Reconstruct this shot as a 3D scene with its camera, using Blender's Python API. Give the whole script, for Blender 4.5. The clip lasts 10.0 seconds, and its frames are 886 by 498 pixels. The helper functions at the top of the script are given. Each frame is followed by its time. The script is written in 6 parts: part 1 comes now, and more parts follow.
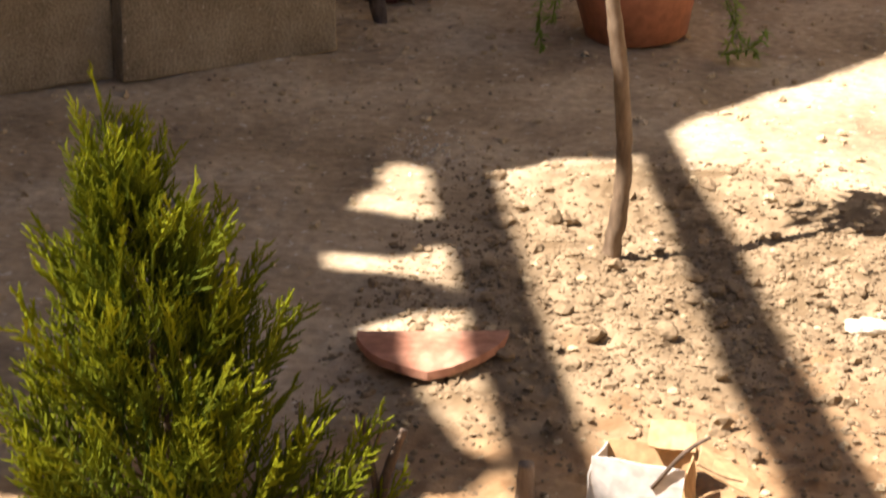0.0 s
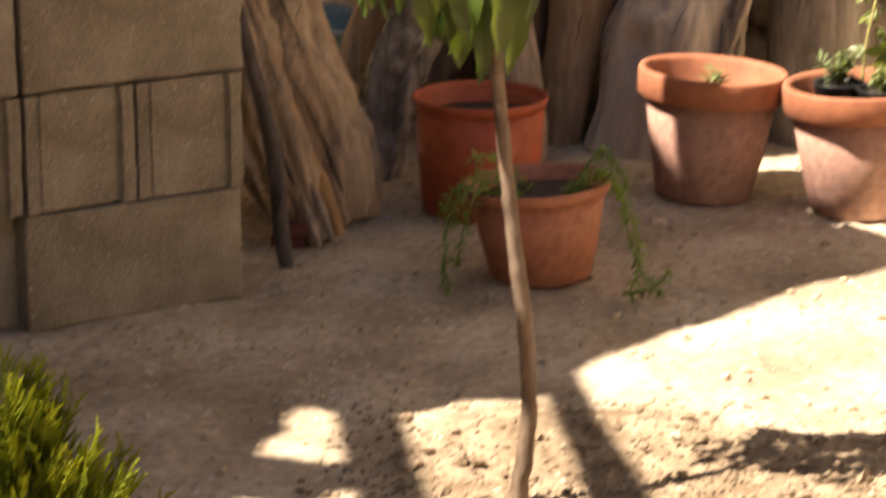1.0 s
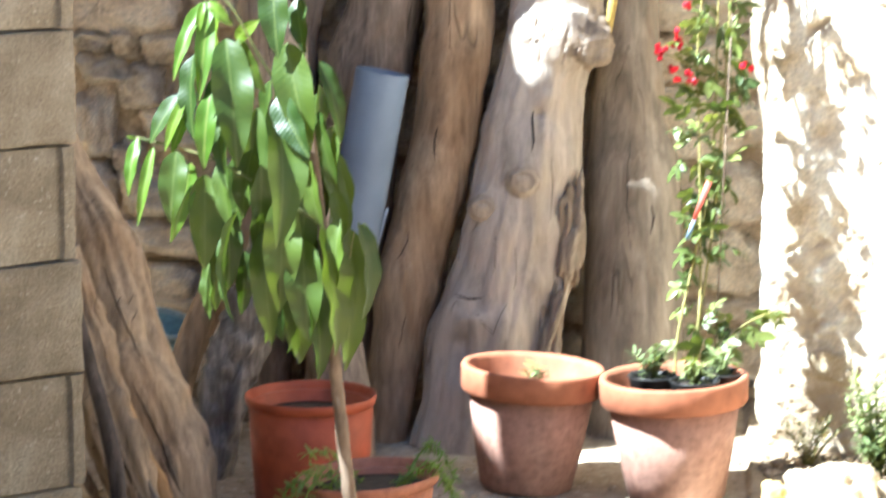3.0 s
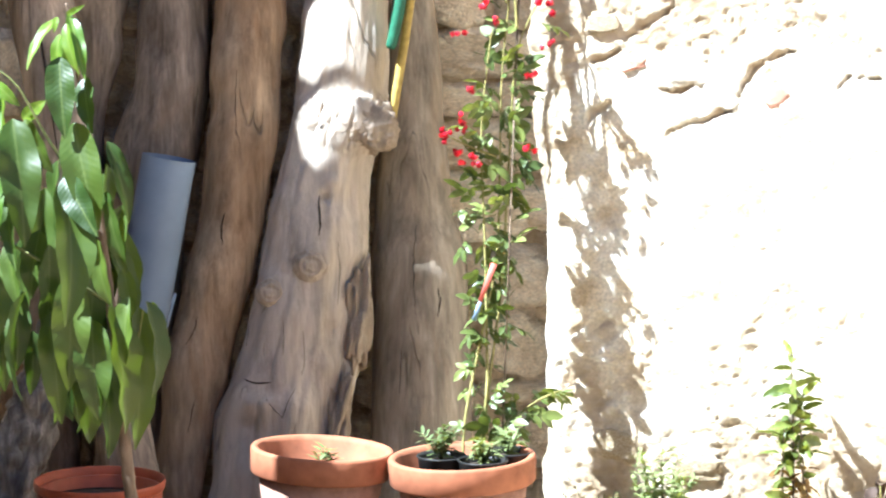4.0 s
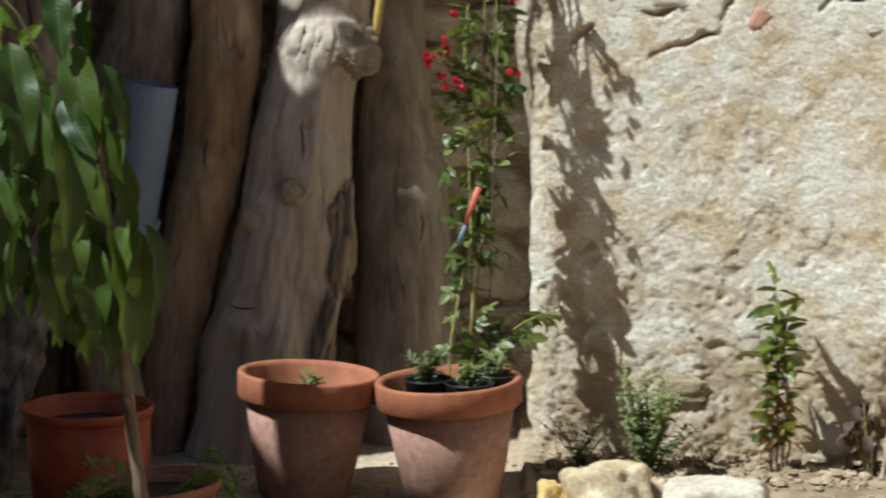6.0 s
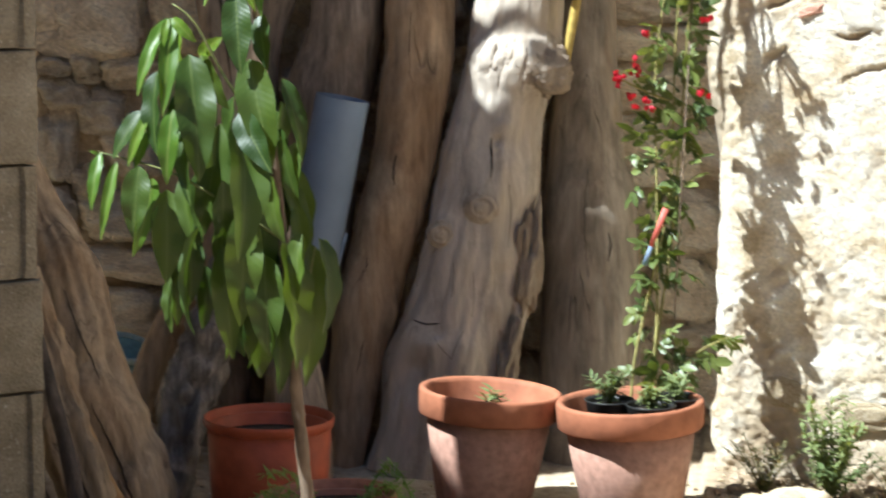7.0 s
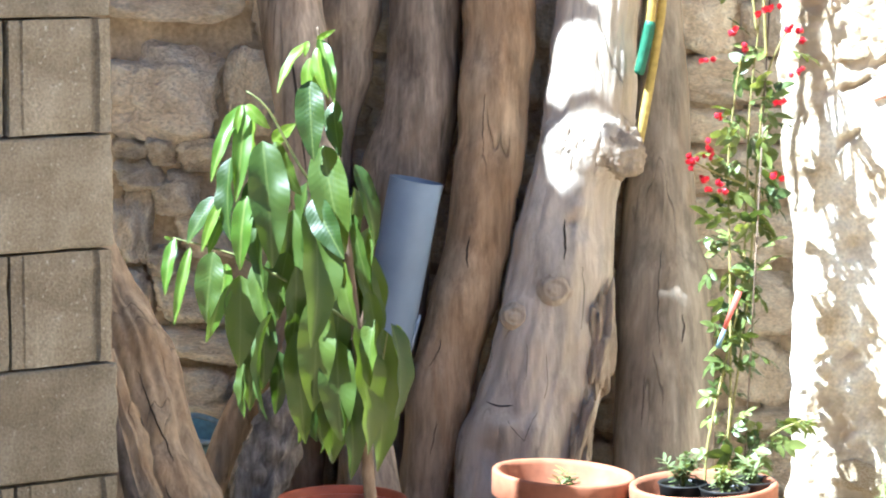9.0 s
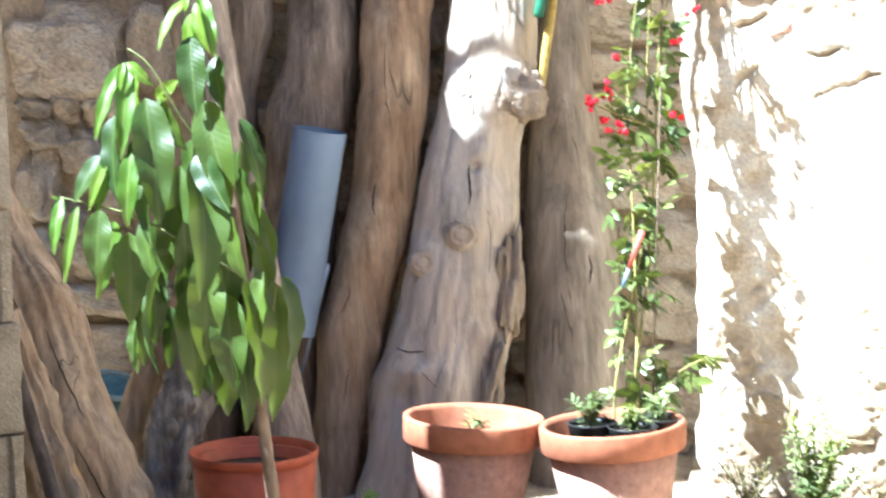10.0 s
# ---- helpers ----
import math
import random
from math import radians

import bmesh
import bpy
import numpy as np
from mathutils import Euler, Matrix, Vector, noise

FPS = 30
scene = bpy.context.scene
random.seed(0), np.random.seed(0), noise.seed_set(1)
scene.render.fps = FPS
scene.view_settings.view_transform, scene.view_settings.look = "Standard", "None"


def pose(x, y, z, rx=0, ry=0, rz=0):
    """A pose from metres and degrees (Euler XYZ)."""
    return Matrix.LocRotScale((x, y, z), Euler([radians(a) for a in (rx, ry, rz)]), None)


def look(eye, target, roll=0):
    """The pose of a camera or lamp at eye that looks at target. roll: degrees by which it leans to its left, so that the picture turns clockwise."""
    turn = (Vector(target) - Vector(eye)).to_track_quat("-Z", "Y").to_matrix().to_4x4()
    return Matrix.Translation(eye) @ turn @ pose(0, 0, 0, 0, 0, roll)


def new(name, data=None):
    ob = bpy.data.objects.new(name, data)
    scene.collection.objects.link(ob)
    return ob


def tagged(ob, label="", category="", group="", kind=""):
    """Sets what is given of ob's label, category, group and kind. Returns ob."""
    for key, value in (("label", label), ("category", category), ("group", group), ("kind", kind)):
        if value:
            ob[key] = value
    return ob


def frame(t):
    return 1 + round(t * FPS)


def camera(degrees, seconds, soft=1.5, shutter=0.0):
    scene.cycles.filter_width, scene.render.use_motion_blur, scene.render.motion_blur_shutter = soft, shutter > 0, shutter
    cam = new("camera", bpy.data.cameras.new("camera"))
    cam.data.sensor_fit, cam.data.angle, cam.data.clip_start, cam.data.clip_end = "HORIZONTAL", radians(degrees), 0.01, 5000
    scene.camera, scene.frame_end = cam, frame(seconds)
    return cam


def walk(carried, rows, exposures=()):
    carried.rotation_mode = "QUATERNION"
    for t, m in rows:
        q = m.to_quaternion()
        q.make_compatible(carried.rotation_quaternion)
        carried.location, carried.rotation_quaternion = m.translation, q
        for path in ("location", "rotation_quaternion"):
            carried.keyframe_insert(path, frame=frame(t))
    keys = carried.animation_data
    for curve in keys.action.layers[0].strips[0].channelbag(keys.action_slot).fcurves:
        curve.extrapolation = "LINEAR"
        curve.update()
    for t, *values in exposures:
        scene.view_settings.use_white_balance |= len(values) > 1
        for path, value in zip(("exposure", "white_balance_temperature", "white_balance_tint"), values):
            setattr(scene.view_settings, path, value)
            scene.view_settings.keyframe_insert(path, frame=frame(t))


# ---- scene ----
cam = camera(17.825, 10.0, soft=2.0, shutter=0.5)


def aim(eye, yaw, pitch, roll):
    """The camera's pose from its place and yaw (to the left of +y), pitch and roll in degrees."""
    y, p = radians(yaw), radians(pitch)
    way = Vector((-math.sin(y) * math.cos(p), math.cos(y) * math.cos(p), math.sin(p)))
    return look(eye, Vector(eye) + way, roll)


# seconds, place, yaw, pitch, roll
TURNS = [
    (0.0, (-0.025, 0.260, 1.347), 11.324, -20.711, 0.546),
    (0.5, (-0.017, 0.259, 1.350), 11.081, -18.848, -0.021),
    (1.0, (-0.008, 0.256, 1.354), 9.580, -15.832, 0.117),
    (1.5, (0.001, 0.233, 1.358), 8.114, -13.809, 0.199),
    (2.0, (0.010, 0.175, 1.363), 7.200, -12.217, 0.237),
    (2.2, (0.011, 0.153, 1.372), 6.878, -11.895, -0.106),
    (3.3, (-0.027, 0.016, 1.377), 4.079, -8.232, 0.187),
    (3.5, (-0.028, 0.009, 1.372), 2.638, -7.596, 0.254),
    (4.0, (-0.017, 0.003, 1.354), 1.228, -7.561, -0.082),
    (4.5, (0.000, -0.000, 1.370), 0.088, -6.966, 0.092),
    (5.0, (0.008, -0.019, 1.339), -1.205, -6.990, -0.263),
    (5.5, (-0.039, -0.023, 1.330), -1.190, -8.493, -0.966),
    (6.0, (-0.072, -0.012, 1.343), 0.349, -8.973, -0.385),
    (6.2, (-0.071, -0.009, 1.332), 1.094, -8.996, 0.001),
    (7.3, (-0.010, 0.005, 1.353), 5.615, -8.353, 0.442),
    (7.5, (-0.016, 0.003, 1.357), 5.940, -8.126, 0.557),
    (8.0, (-0.020, -0.002, 1.374), 6.581, -7.797, 0.888),
    (8.5, (-0.020, -0.004, 1.366), 6.543, -7.352, 0.543),
    (9.0, (-0.015, -0.004, 1.362), 6.249, -7.144, 0.250),
    (9.5, (0.014, -0.010, 1.370), 5.803, -7.446, -0.628),
    (10.0, (0.063, -0.021, 1.370), 5.093, -8.278, -1.471),
]
# seconds, stops, kelvin, tint
EXPOSURES = [(0.0, 1.68, 6850, 18), (1.0, 1.88, 7000, 19), (1.5, 2.4, 6600, 15), (2.0, 2.74, 5850, 8), (3.3, 2.95, 5000, 3), (3.5, 2.95, 5000, 3), (4.0, 2.58, 5000, 5), (4.5, 1.52, 5000, 5), (5.0, 0.98, 5300, 4), (5.5, 0.58, 5400, 3),
             (6.2, 0.52, 5400, 3), (7.3, 2.1, 5100, 3), (7.5, 2.35, 5000, 4), (8.0, 2.72, 4900, 4), (9.0, 2.92, 4800, 3), (10.0, 2.97, 4800, 4)]
walk(cam, [(t, aim(e, a, b, c)) for t, e, a, b, c in TURNS], EXPOSURES)

from mathutils.bvhtree import BVHTree

# ---- light ----
SUN_EL, SUN_AZ = radians(55), radians(25)        # azimuth: from the left, turned to the near side
SHINE = Vector((math.cos(SUN_EL) * math.cos(SUN_AZ), math.cos(SUN_EL) * math.sin(SUN_AZ), -math.sin(SUN_EL)))
world = bpy.data.worlds.new("sky")
scene.world = world
world.use_nodes = True
wn = world.node_tree
sky = wn.nodes.new("ShaderNodeTexSky")
sky.sky_type, sky.sun_disc = "NISHITA", False
sky.sun_elevation = SUN_EL
sky.sun_rotation = math.atan2(-SHINE.x, -SHINE.y)
wn.links.new(sky.outputs[0], wn.nodes["Background"].inputs[0])
wn.nodes["Background"].inputs[1].default_value = 0.034
sun = new("sun", bpy.data.lights.new("sun", "SUN"))
sun.data.energy, sun.data.angle, sun.data.color = 5.0, radians(0.5), (1.0, 0.93, 0.82)
sun.matrix_world = look((0, 0, 0), SHINE)


# ---- materials ----
def material(name, colors, scale=8.0, detail=6.0, rough=0.85, bump=0.3, fine=90.0, stretch=(1, 1, 1), spots=None, metal=0.0,
             spread=(0.3, 0.7), vary=0.0, coat=0.0, spec=0.3, dist=0.01):
    """A worn surface: a ramp of colours over coarse noise, fine grain over it, relief from both."""
    m = bpy.data.materials.new(name)
    m.use_nodes = True
    t = m.node_tree
    n, l = t.nodes, t.links
    b = n["Principled BSDF"]
    b.inputs["Roughness"].default_value, b.inputs["Metallic"].default_value = rough, metal
    b.inputs["Specular IOR Level"].default_value = spec
    b.inputs["Coat Weight"].default_value = coat
    co = n.new("ShaderNodeTexCoord")
    mp = n.new("ShaderNodeMapping")
    mp.inputs["Scale"].default_value = stretch
    l.new(co.outputs["Object"], mp.inputs[0])
    big = n.new("ShaderNodeTexNoise")
    big.inputs["Scale"].default_value, big.inputs["Detail"].default_value = scale, detail
    big.inputs["Roughness"].default_value = 0.62
    l.new(mp.outputs[0], big.inputs[0])
    ramp = n.new("ShaderNodeValToRGB")
    cr = ramp.color_ramp
    lo, hi = spread
    for i, c in enumerate(colors):
        p = lo + (hi - lo) * i / max(1, len(colors) - 1)
        e = cr.elements[i] if i < 2 else cr.elements.new(p)
        e.position, e.color = p, (*c, 1)
    l.new(big.outputs["Fac"], ramp.inputs[0])
    small = n.new("ShaderNodeTexNoise")
    small.inputs["Scale"].default_value, small.inputs["Detail"].default_value = fine, 4.0
    l.new(mp.outputs[0], small.inputs[0])
    grain = n.new("ShaderNodeMapRange")
    grain.inputs["From Min"].default_value, grain.inputs["From Max"].default_value = 0.25, 0.75
    grain.inputs["To Min"].default_value, grain.inputs["To Max"].default_value = 0.72, 1.25
    l.new(small.outputs["Fac"], grain.inputs[0])
    mul = n.new("ShaderNodeMix")
    mul.data_type, mul.blend_type = "RGBA", "MULTIPLY"
    mul.inputs[0].default_value = 1.0
    l.new(ramp.outputs[0], mul.inputs[6])
    l.new(grain.outputs[0], mul.inputs[7])
    out = mul.outputs[2]
    if spots:
        vor = n.new("ShaderNodeTexNoise")
        vor.inputs["Scale"].default_value, vor.inputs["Detail"].default_value = spots[1], 3.0
        l.new(co.outputs["Object"], vor.inputs[0])
        cut = n.new("ShaderNodeMapRange")
        cut.inputs["From Min"].default_value, cut.inputs["From Max"].default_value = spots[2], spots[2] + 0.08
        l.new(vor.outputs["Fac"], cut.inputs[0])
        mx = n.new("ShaderNodeMix")
        mx.data_type = "RGBA"
        l.new(cut.outputs[0], mx.inputs[0])
        l.new(out, mx.inputs[6])
        mx.inputs[7].default_value = (*spots[0], 1)
        out = mx.outputs[2]
    if vary:
        info = n.new("ShaderNodeObjectInfo")
        hsv = n.new("ShaderNodeHueSaturation")
        vr = n.new("ShaderNodeMapRange")
        vr.inputs["To Min"].default_value, vr.inputs["To Max"].default_value = 1 - vary, 1 + vary
        l.new(info.outputs["Random"], vr.inputs[0])
        l.new(vr.outputs[0], hsv.inputs["Value"])
        l.new(out, hsv.inputs["Color"])
        out = hsv.outputs[0]
    l.new(out, b.inputs["Base Color"])
    add = n.new("ShaderNodeMath")
    add.operation = "MULTIPLY_ADD"
    l.new(small.outputs["Fac"], add.inputs[0])
    add.inputs[1].default_value = 0.35
    l.new(big.outputs["Fac"], add.inputs[2])
    bp = n.new("ShaderNodeBump")
    bp.inputs["Strength"].default_value, bp.inputs["Distance"].default_value = bump, dist
    l.new(add.outputs[0], bp.inputs["Height"])
    l.new(bp.outputs[0], b.inputs["Normal"])
    return m


def leaf_material(name, dark, light, gloss=0.4, through_light=0.35):
    """A leaf that lets some light through, each leaf a little different."""
    m = bpy.data.materials.new(name)
    m.use_nodes = True
    t = m.node_tree
    n, l = t.nodes, t.links
    b = n["Principled BSDF"]
    geo = n.new("ShaderNodeNewGeometry")
    ramp = n.new("ShaderNodeValToRGB")
    ramp.color_ramp.elements[0].color, ramp.color_ramp.elements[1].color = (*dark, 1), (*light, 1)
    l.new(geo.outputs["Random Per Island"], ramp.inputs[0])
    l.new(ramp.outputs[0], b.inputs["Base Color"])
    b.inputs["Roughness"].default_value = gloss
    b.inputs["Specular IOR Level"].default_value = 0.48
    tr = n.new("ShaderNodeBsdfTranslucent")
    br = n.new("ShaderNodeMix")
    br.data_type, br.blend_type = "RGBA", "MULTIPLY"
    br.inputs[0].default_value = 1.0
    br.inputs[7].default_value = (1.9, 1.7, 0.6, 1)
    l.new(ramp.outputs[0], br.inputs[6])
    l.new(br.outputs[2], tr.inputs[0])
    mx = n.new("ShaderNodeMixShader")
    mx.inputs[0].default_value = through_light
    l.new(b.outputs[0], mx.inputs[1])
    l.new(tr.outputs[0], mx.inputs[2])
    l.new(mx.outputs[0], n["Material Output"].inputs[0])
    return m


SOIL = material("dry_soil", [(0.26, 0.198, 0.128), (0.39, 0.308, 0.208), (0.48, 0.40, 0.285)], 4, 10, 0.95, 1.0, 55, spread=(0.34, 0.66), spots=((0.56, 0.51, 0.43), 60, 0.64), dist=0.010)
CLOD = material("clod", [(0.155, 0.108, 0.062), (0.31, 0.235, 0.148)], 16, 6, 0.95, 0.8, 150, dist=0.004)


def blend_in(mat, attribute, low, high, scale):
    """Mixes another earth into a material where the mesh carries the attribute."""
    n, l = mat.node_tree.nodes, mat.node_tree.links
    at, tx, ramp, mx, place = n.new("ShaderNodeAttribute"), n.new("ShaderNodeTexNoise"), n.new("ShaderNodeValToRGB"), n.new("ShaderNodeMix"), n.new("ShaderNodeTexCoord")
    at.attribute_name, mx.data_type = attribute, "RGBA"
    tx.inputs["Scale"].default_value, tx.inputs["Detail"].default_value = scale, 8
    ramp.color_ramp.elements[0].position, ramp.color_ramp.elements[0].color = 0.36, (*low, 1)
    ramp.color_ramp.elements[1].position, ramp.color_ramp.elements[1].color = 0.64, (*high, 1)
    l.new(place.outputs["Object"], tx.inputs[0])
    l.new(tx.outputs["Fac"], ramp.inputs[0])
    l.new(at.outputs["Fac"], mx.inputs[0])
    shader = n["Principled BSDF"]
    l.new(shader.inputs["Base Color"].links[0].from_socket, mx.inputs[6])
    l.new(ramp.outputs[0], mx.inputs[7])
    l.new(mx.outputs[2], shader.inputs["Base Color"])


blend_in(SOIL, "dug", (0.155, 0.108, 0.060), (0.31, 0.235, 0.148), 18)
blend_in(SOIL, "ochre", (0.25, 0.135, 0.060), (0.40, 0.255, 0.135), 26)
BLOCK = material("concrete_block", [(0.180, 0.148, 0.101), (0.248, 0.210, 0.150), (0.318, 0.277, 0.208)], 9, 12, 0.95, 1.0, 190, vary=0.13, dist=0.012, spots=((0.42, 0.385, 0.32), 110, 0.645), spread=(0.34, 0.66))
PLASTER = material("old_lime_plaster", [(0.57, 0.445, 0.275), (0.71, 0.60, 0.43), (0.78, 0.70, 0.56), (0.83, 0.775, 0.66)], 9, 12, 0.92, 0.7, 140, spread=(0.36, 0.60), dist=0.008)
n, l = PLASTER.node_tree.nodes, PLASTER.node_tree.links
at = n.new("ShaderNodeAttribute")
at.attribute_name = "bare"
mixer = n.new("ShaderNodeMix")
mixer.data_type = "RGBA"
earth = n.new("ShaderNodeValToRGB")
earth.color_ramp.elements[0].position, earth.color_ramp.elements[0].color = 0.33, (0.42, 0.315, 0.195, 1)
earth.color_ramp.elements[1].position, earth.color_ramp.elements[1].color = 0.64, (0.66, 0.555, 0.40, 1)
tx = n.new("ShaderNodeTexNoise")
tx.inputs["Scale"].default_value, tx.inputs["Detail"].default_value = 14, 7
l.new(tx.outputs["Fac"], earth.inputs[0])
shader = n["Principled BSDF"]
l.new(at.outputs["Fac"], mixer.inputs[0])
l.new(shader.inputs["Base Color"].links[0].from_socket, mixer.inputs[6])
l.new(earth.outputs[0], mixer.inputs[7])
l.new(mixer.outputs[2], shader.inputs["Base Color"])
# grainy, flaking surface: chips about a centimetre across over fine grit
chips, grit, flake, rise, relief_bump = n.new("ShaderNodeTexNoise"), n.new("ShaderNodeTexNoise"), n.new("ShaderNodeMapRange"), n.new("ShaderNodeMath"), n["Bump"]
chips.inputs["Scale"].default_value, chips.inputs["Detail"].default_value, chips.inputs["Roughness"].default_value, chips.inputs["Distortion"].default_value = 62, 9, 0.74, 0.5
grit.inputs["Scale"].default_value, grit.inputs["Detail"].default_value = 150, 4
flake.inputs["From Min"].default_value, flake.inputs["From Max"].default_value = 0.30, 0.70
rise.operation = "MULTIPLY_ADD"
rise.inputs[1].default_value = 0.28
place = n.new("ShaderNodeTexCoord")
for node in (chips, grit, tx):
    l.new(place.outputs["Object"], node.inputs[0])
l.new(chips.outputs["Fac"], flake.inputs[0])
l.new(grit.outputs["Fac"], rise.inputs[0])
l.new(flake.outputs[0], rise.inputs[2])
l.new(rise.outputs[0], relief_bump.inputs["Height"])
relief_bump.inputs["Strength"].default_value, relief_bump.inputs["Distance"].default_value = 0.8, 0.006
RUBBLE = material("rubble_stone", [(0.50, 0.385, 0.25), (0.72, 0.60, 0.44), (0.82, 0.735, 0.59)], 2.0, 12, 0.92, 0.8, 15, vary=0.12, dist=0.035, spread=(0.28, 0.66))
MORTAR = material("earth_mortar", [(0.36, 0.27, 0.17), (0.60, 0.49, 0.345)], 12, 9, 0.95, 1.0, 90)
def wood(name, dark, mid, pale, scale=1.0, grain=(0.60, 1.30), streaks=(0.58, 1.26), stained=0.5):
    """Weathered wood: long fibres, drying cracks, patches where the surface is bleached or stained."""
    m = bpy.data.materials.new(name)
    m.use_nodes = True
    n, l = m.node_tree.nodes, m.node_tree.links
    b = n["Principled BSDF"]
    b.inputs["Roughness"].default_value, b.inputs["Specular IOR Level"].default_value = 0.8, 0.25
    co = n.new("ShaderNodeTexCoord")

    def tex(sc, stretch, detail, dist=0.0):
        mp, tx = n.new("ShaderNodeMapping"), n.new("ShaderNodeTexNoise")
        mp.inputs["Scale"].default_value = (1, 1, stretch)
        tx.inputs["Scale"].default_value, tx.inputs["Detail"].default_value, tx.inputs["Distortion"].default_value = sc * scale, detail, dist
        tx.inputs["Roughness"].default_value = 0.65
        l.new(co.outputs["Object"], mp.inputs[0])
        l.new(mp.outputs[0], tx.inputs[0])
        return tx.outputs["Fac"]

    def ranged(v, a, c, lo, hi):
        r = n.new("ShaderNodeMapRange")
        r.inputs["From Min"].default_value, r.inputs["From Max"].default_value = a, c
        r.inputs["To Min"].default_value, r.inputs["To Max"].default_value = lo, hi
        l.new(v, r.inputs[0])
        return r.outputs[0]

    def mix(kind, f, a, c):
        x = n.new("ShaderNodeMix")
        x.data_type, x.blend_type = "RGBA", kind
        for sock, v in ((0, f), (6, a), (7, c)):
            if isinstance(v, (int, float)):
                x.inputs[sock].default_value = v
            elif isinstance(v, tuple):
                x.inputs[sock].default_value = (*v, 1)
            else:
                l.new(v, x.inputs[sock])
        return x.outputs[2]

    patch, fibre, crack, knots = tex(5, 0.45, 6, 0.6), tex(85, 0.10, 6, 0.3), tex(13, 0.035, 2, 0.12), tex(18, 0.5, 7)
    col = mix("MIX", ranged(patch, 0.36, 0.62, 0, 1), dark, pale)
    col = mix("MIX", 0.28, col, mid)
    streak, stain = tex(27, 0.18, 8, 0.5), tex(3.2, 0.5, 7, 1.0)
    col = mix("MULTIPLY", 1.0, col, ranged(streak, 0.34, 0.64, *streaks))
    col = mix("MIX", ranged(stain, 0.52, 0.66, 0.0, stained), col, tuple(c * k for c, k in zip(mid, (0.92, 0.70, 0.48))))
    col = mix("MULTIPLY", 1.0, col, ranged(fibre, 0.28, 0.72, *grain))
    col = mix("MULTIPLY", 1.0, col, ranged(knots, 0.28, 0.46, 0.62, 1.0))
    # long thin drying cracks where a stretched noise crosses its middle, only in some stretches
    line = n.new("ShaderNodeMath")
    line.operation = "SUBTRACT"
    l.new(crack, line.inputs[0])
    line.inputs[1].default_value = 0.5
    dist_to = n.new("ShaderNodeMath")
    dist_to.operation = "ABSOLUTE"
    l.new(line.outputs[0], dist_to.inputs[0])
    where = n.new("ShaderNodeMath")
    where.operation = "MAXIMUM"
    l.new(ranged(dist_to.outputs[0], 0.002, 0.010, 0.68, 1.0), where.inputs[0])
    l.new(ranged(tex(6, 0.3, 2), 0.36, 0.42, 0.0, 1.0), where.inputs[1])
    cracked = where.outputs[0]
    col = mix("MULTIPLY", 1.0, col, cracked)
    l.new(col, b.inputs["Base Color"])
    add = n.new("ShaderNodeMath")
    add.operation = "MULTIPLY_ADD"
    l.new(fibre, add.inputs[0])
    add.inputs[1].default_value = 0.5
    l.new(cracked, add.inputs[2])
    bp = n.new("ShaderNodeBump")
    bp.inputs["Strength"].default_value, bp.inputs["Distance"].default_value = 0.9, 0.012
    l.new(add.outputs[0], bp.inputs["Height"])
    l.new(bp.outputs[0], b.inputs["Normal"])
    return m


WOOD_GREY = wood("weathered_grey_wood", (0.22, 0.155, 0.105), (0.365, 0.285, 0.21), (0.51, 0.425, 0.335))
WOOD_DARK = wood("dark_grey_wood", (0.14, 0.10, 0.073), (0.255, 0.195, 0.145), (0.365, 0.295, 0.23))
WOOD_BROWN = wood("brown_log", (0.235, 0.142, 0.076), (0.39, 0.257, 0.150), (0.50, 0.385, 0.258), 1.0, (0.70, 1.22), (0.70, 1.18))
WOOD_SPLIT = wood("split_trunk_wood", (0.30, 0.20, 0.115), (0.43, 0.315, 0.20), (0.52, 0.41, 0.28), 1.0, (0.72, 1.2), (0.72, 1.16), 0.3)
WOOD_PALE = wood("bleached_trunk", (0.40, 0.325, 0.245), (0.50, 0.422, 0.335), (0.60, 0.525, 0.44), 0.8, (0.88, 1.10), (0.86, 1.11), 0.34)
BARKY = wood("rough_bark", (0.12, 0.10, 0.085), (0.26, 0.225, 0.19), (0.40, 0.36, 0.31), 1.6)
TERRACOTTA = material("terracotta", [(0.28, 0.150, 0.106), (0.355, 0.205, 0.150), (0.44, 0.295, 0.23)], 4, 6, 0.85, 0.05, 60, vary=0.05, dist=0.002, spread=(0.2, 0.8))
CLAY_RIM = material("rim_terracotta", [(0.285, 0.102, 0.048), (0.325, 0.132, 0.068)], 3, 4, 0.75, 0.05, 30, dist=0.002)
CLAY = material("old_clay", [(0.30, 0.13, 0.085), (0.40, 0.19, 0.125), (0.48, 0.27, 0.19)], 14, 6, 0.85, 0.2, 60)
RED_POT = material("red_plastic_pot", [(0.33, 0.070, 0.028), (0.39, 0.095, 0.040)], 3, 4, 0.5, 0.01, 30)
ORANGE_POT = material("orange_plastic_pot", [(0.34, 0.125, 0.066), (0.41, 0.175, 0.10)], 4, 5, 0.55, 0.02, 60)
POTTING = material("potting_soil", [(0.03, 0.022, 0.016), (0.09, 0.065, 0.045)], 40, 6, 0.95, 1.0, 150)
PIPE = material("grey_pvc", [(0.175, 0.228, 0.325), (0.205, 0.258, 0.355)], 2, 3, 0.5, 0.01, 6)
BARK = material("sapling_bark", [(0.055, 0.038, 0.024), (0.15, 0.105, 0.068), (0.27, 0.205, 0.145)], 30, 6, 0.7, 0.6, 90, stretch=(1, 1, 0.35), dist=0.003)
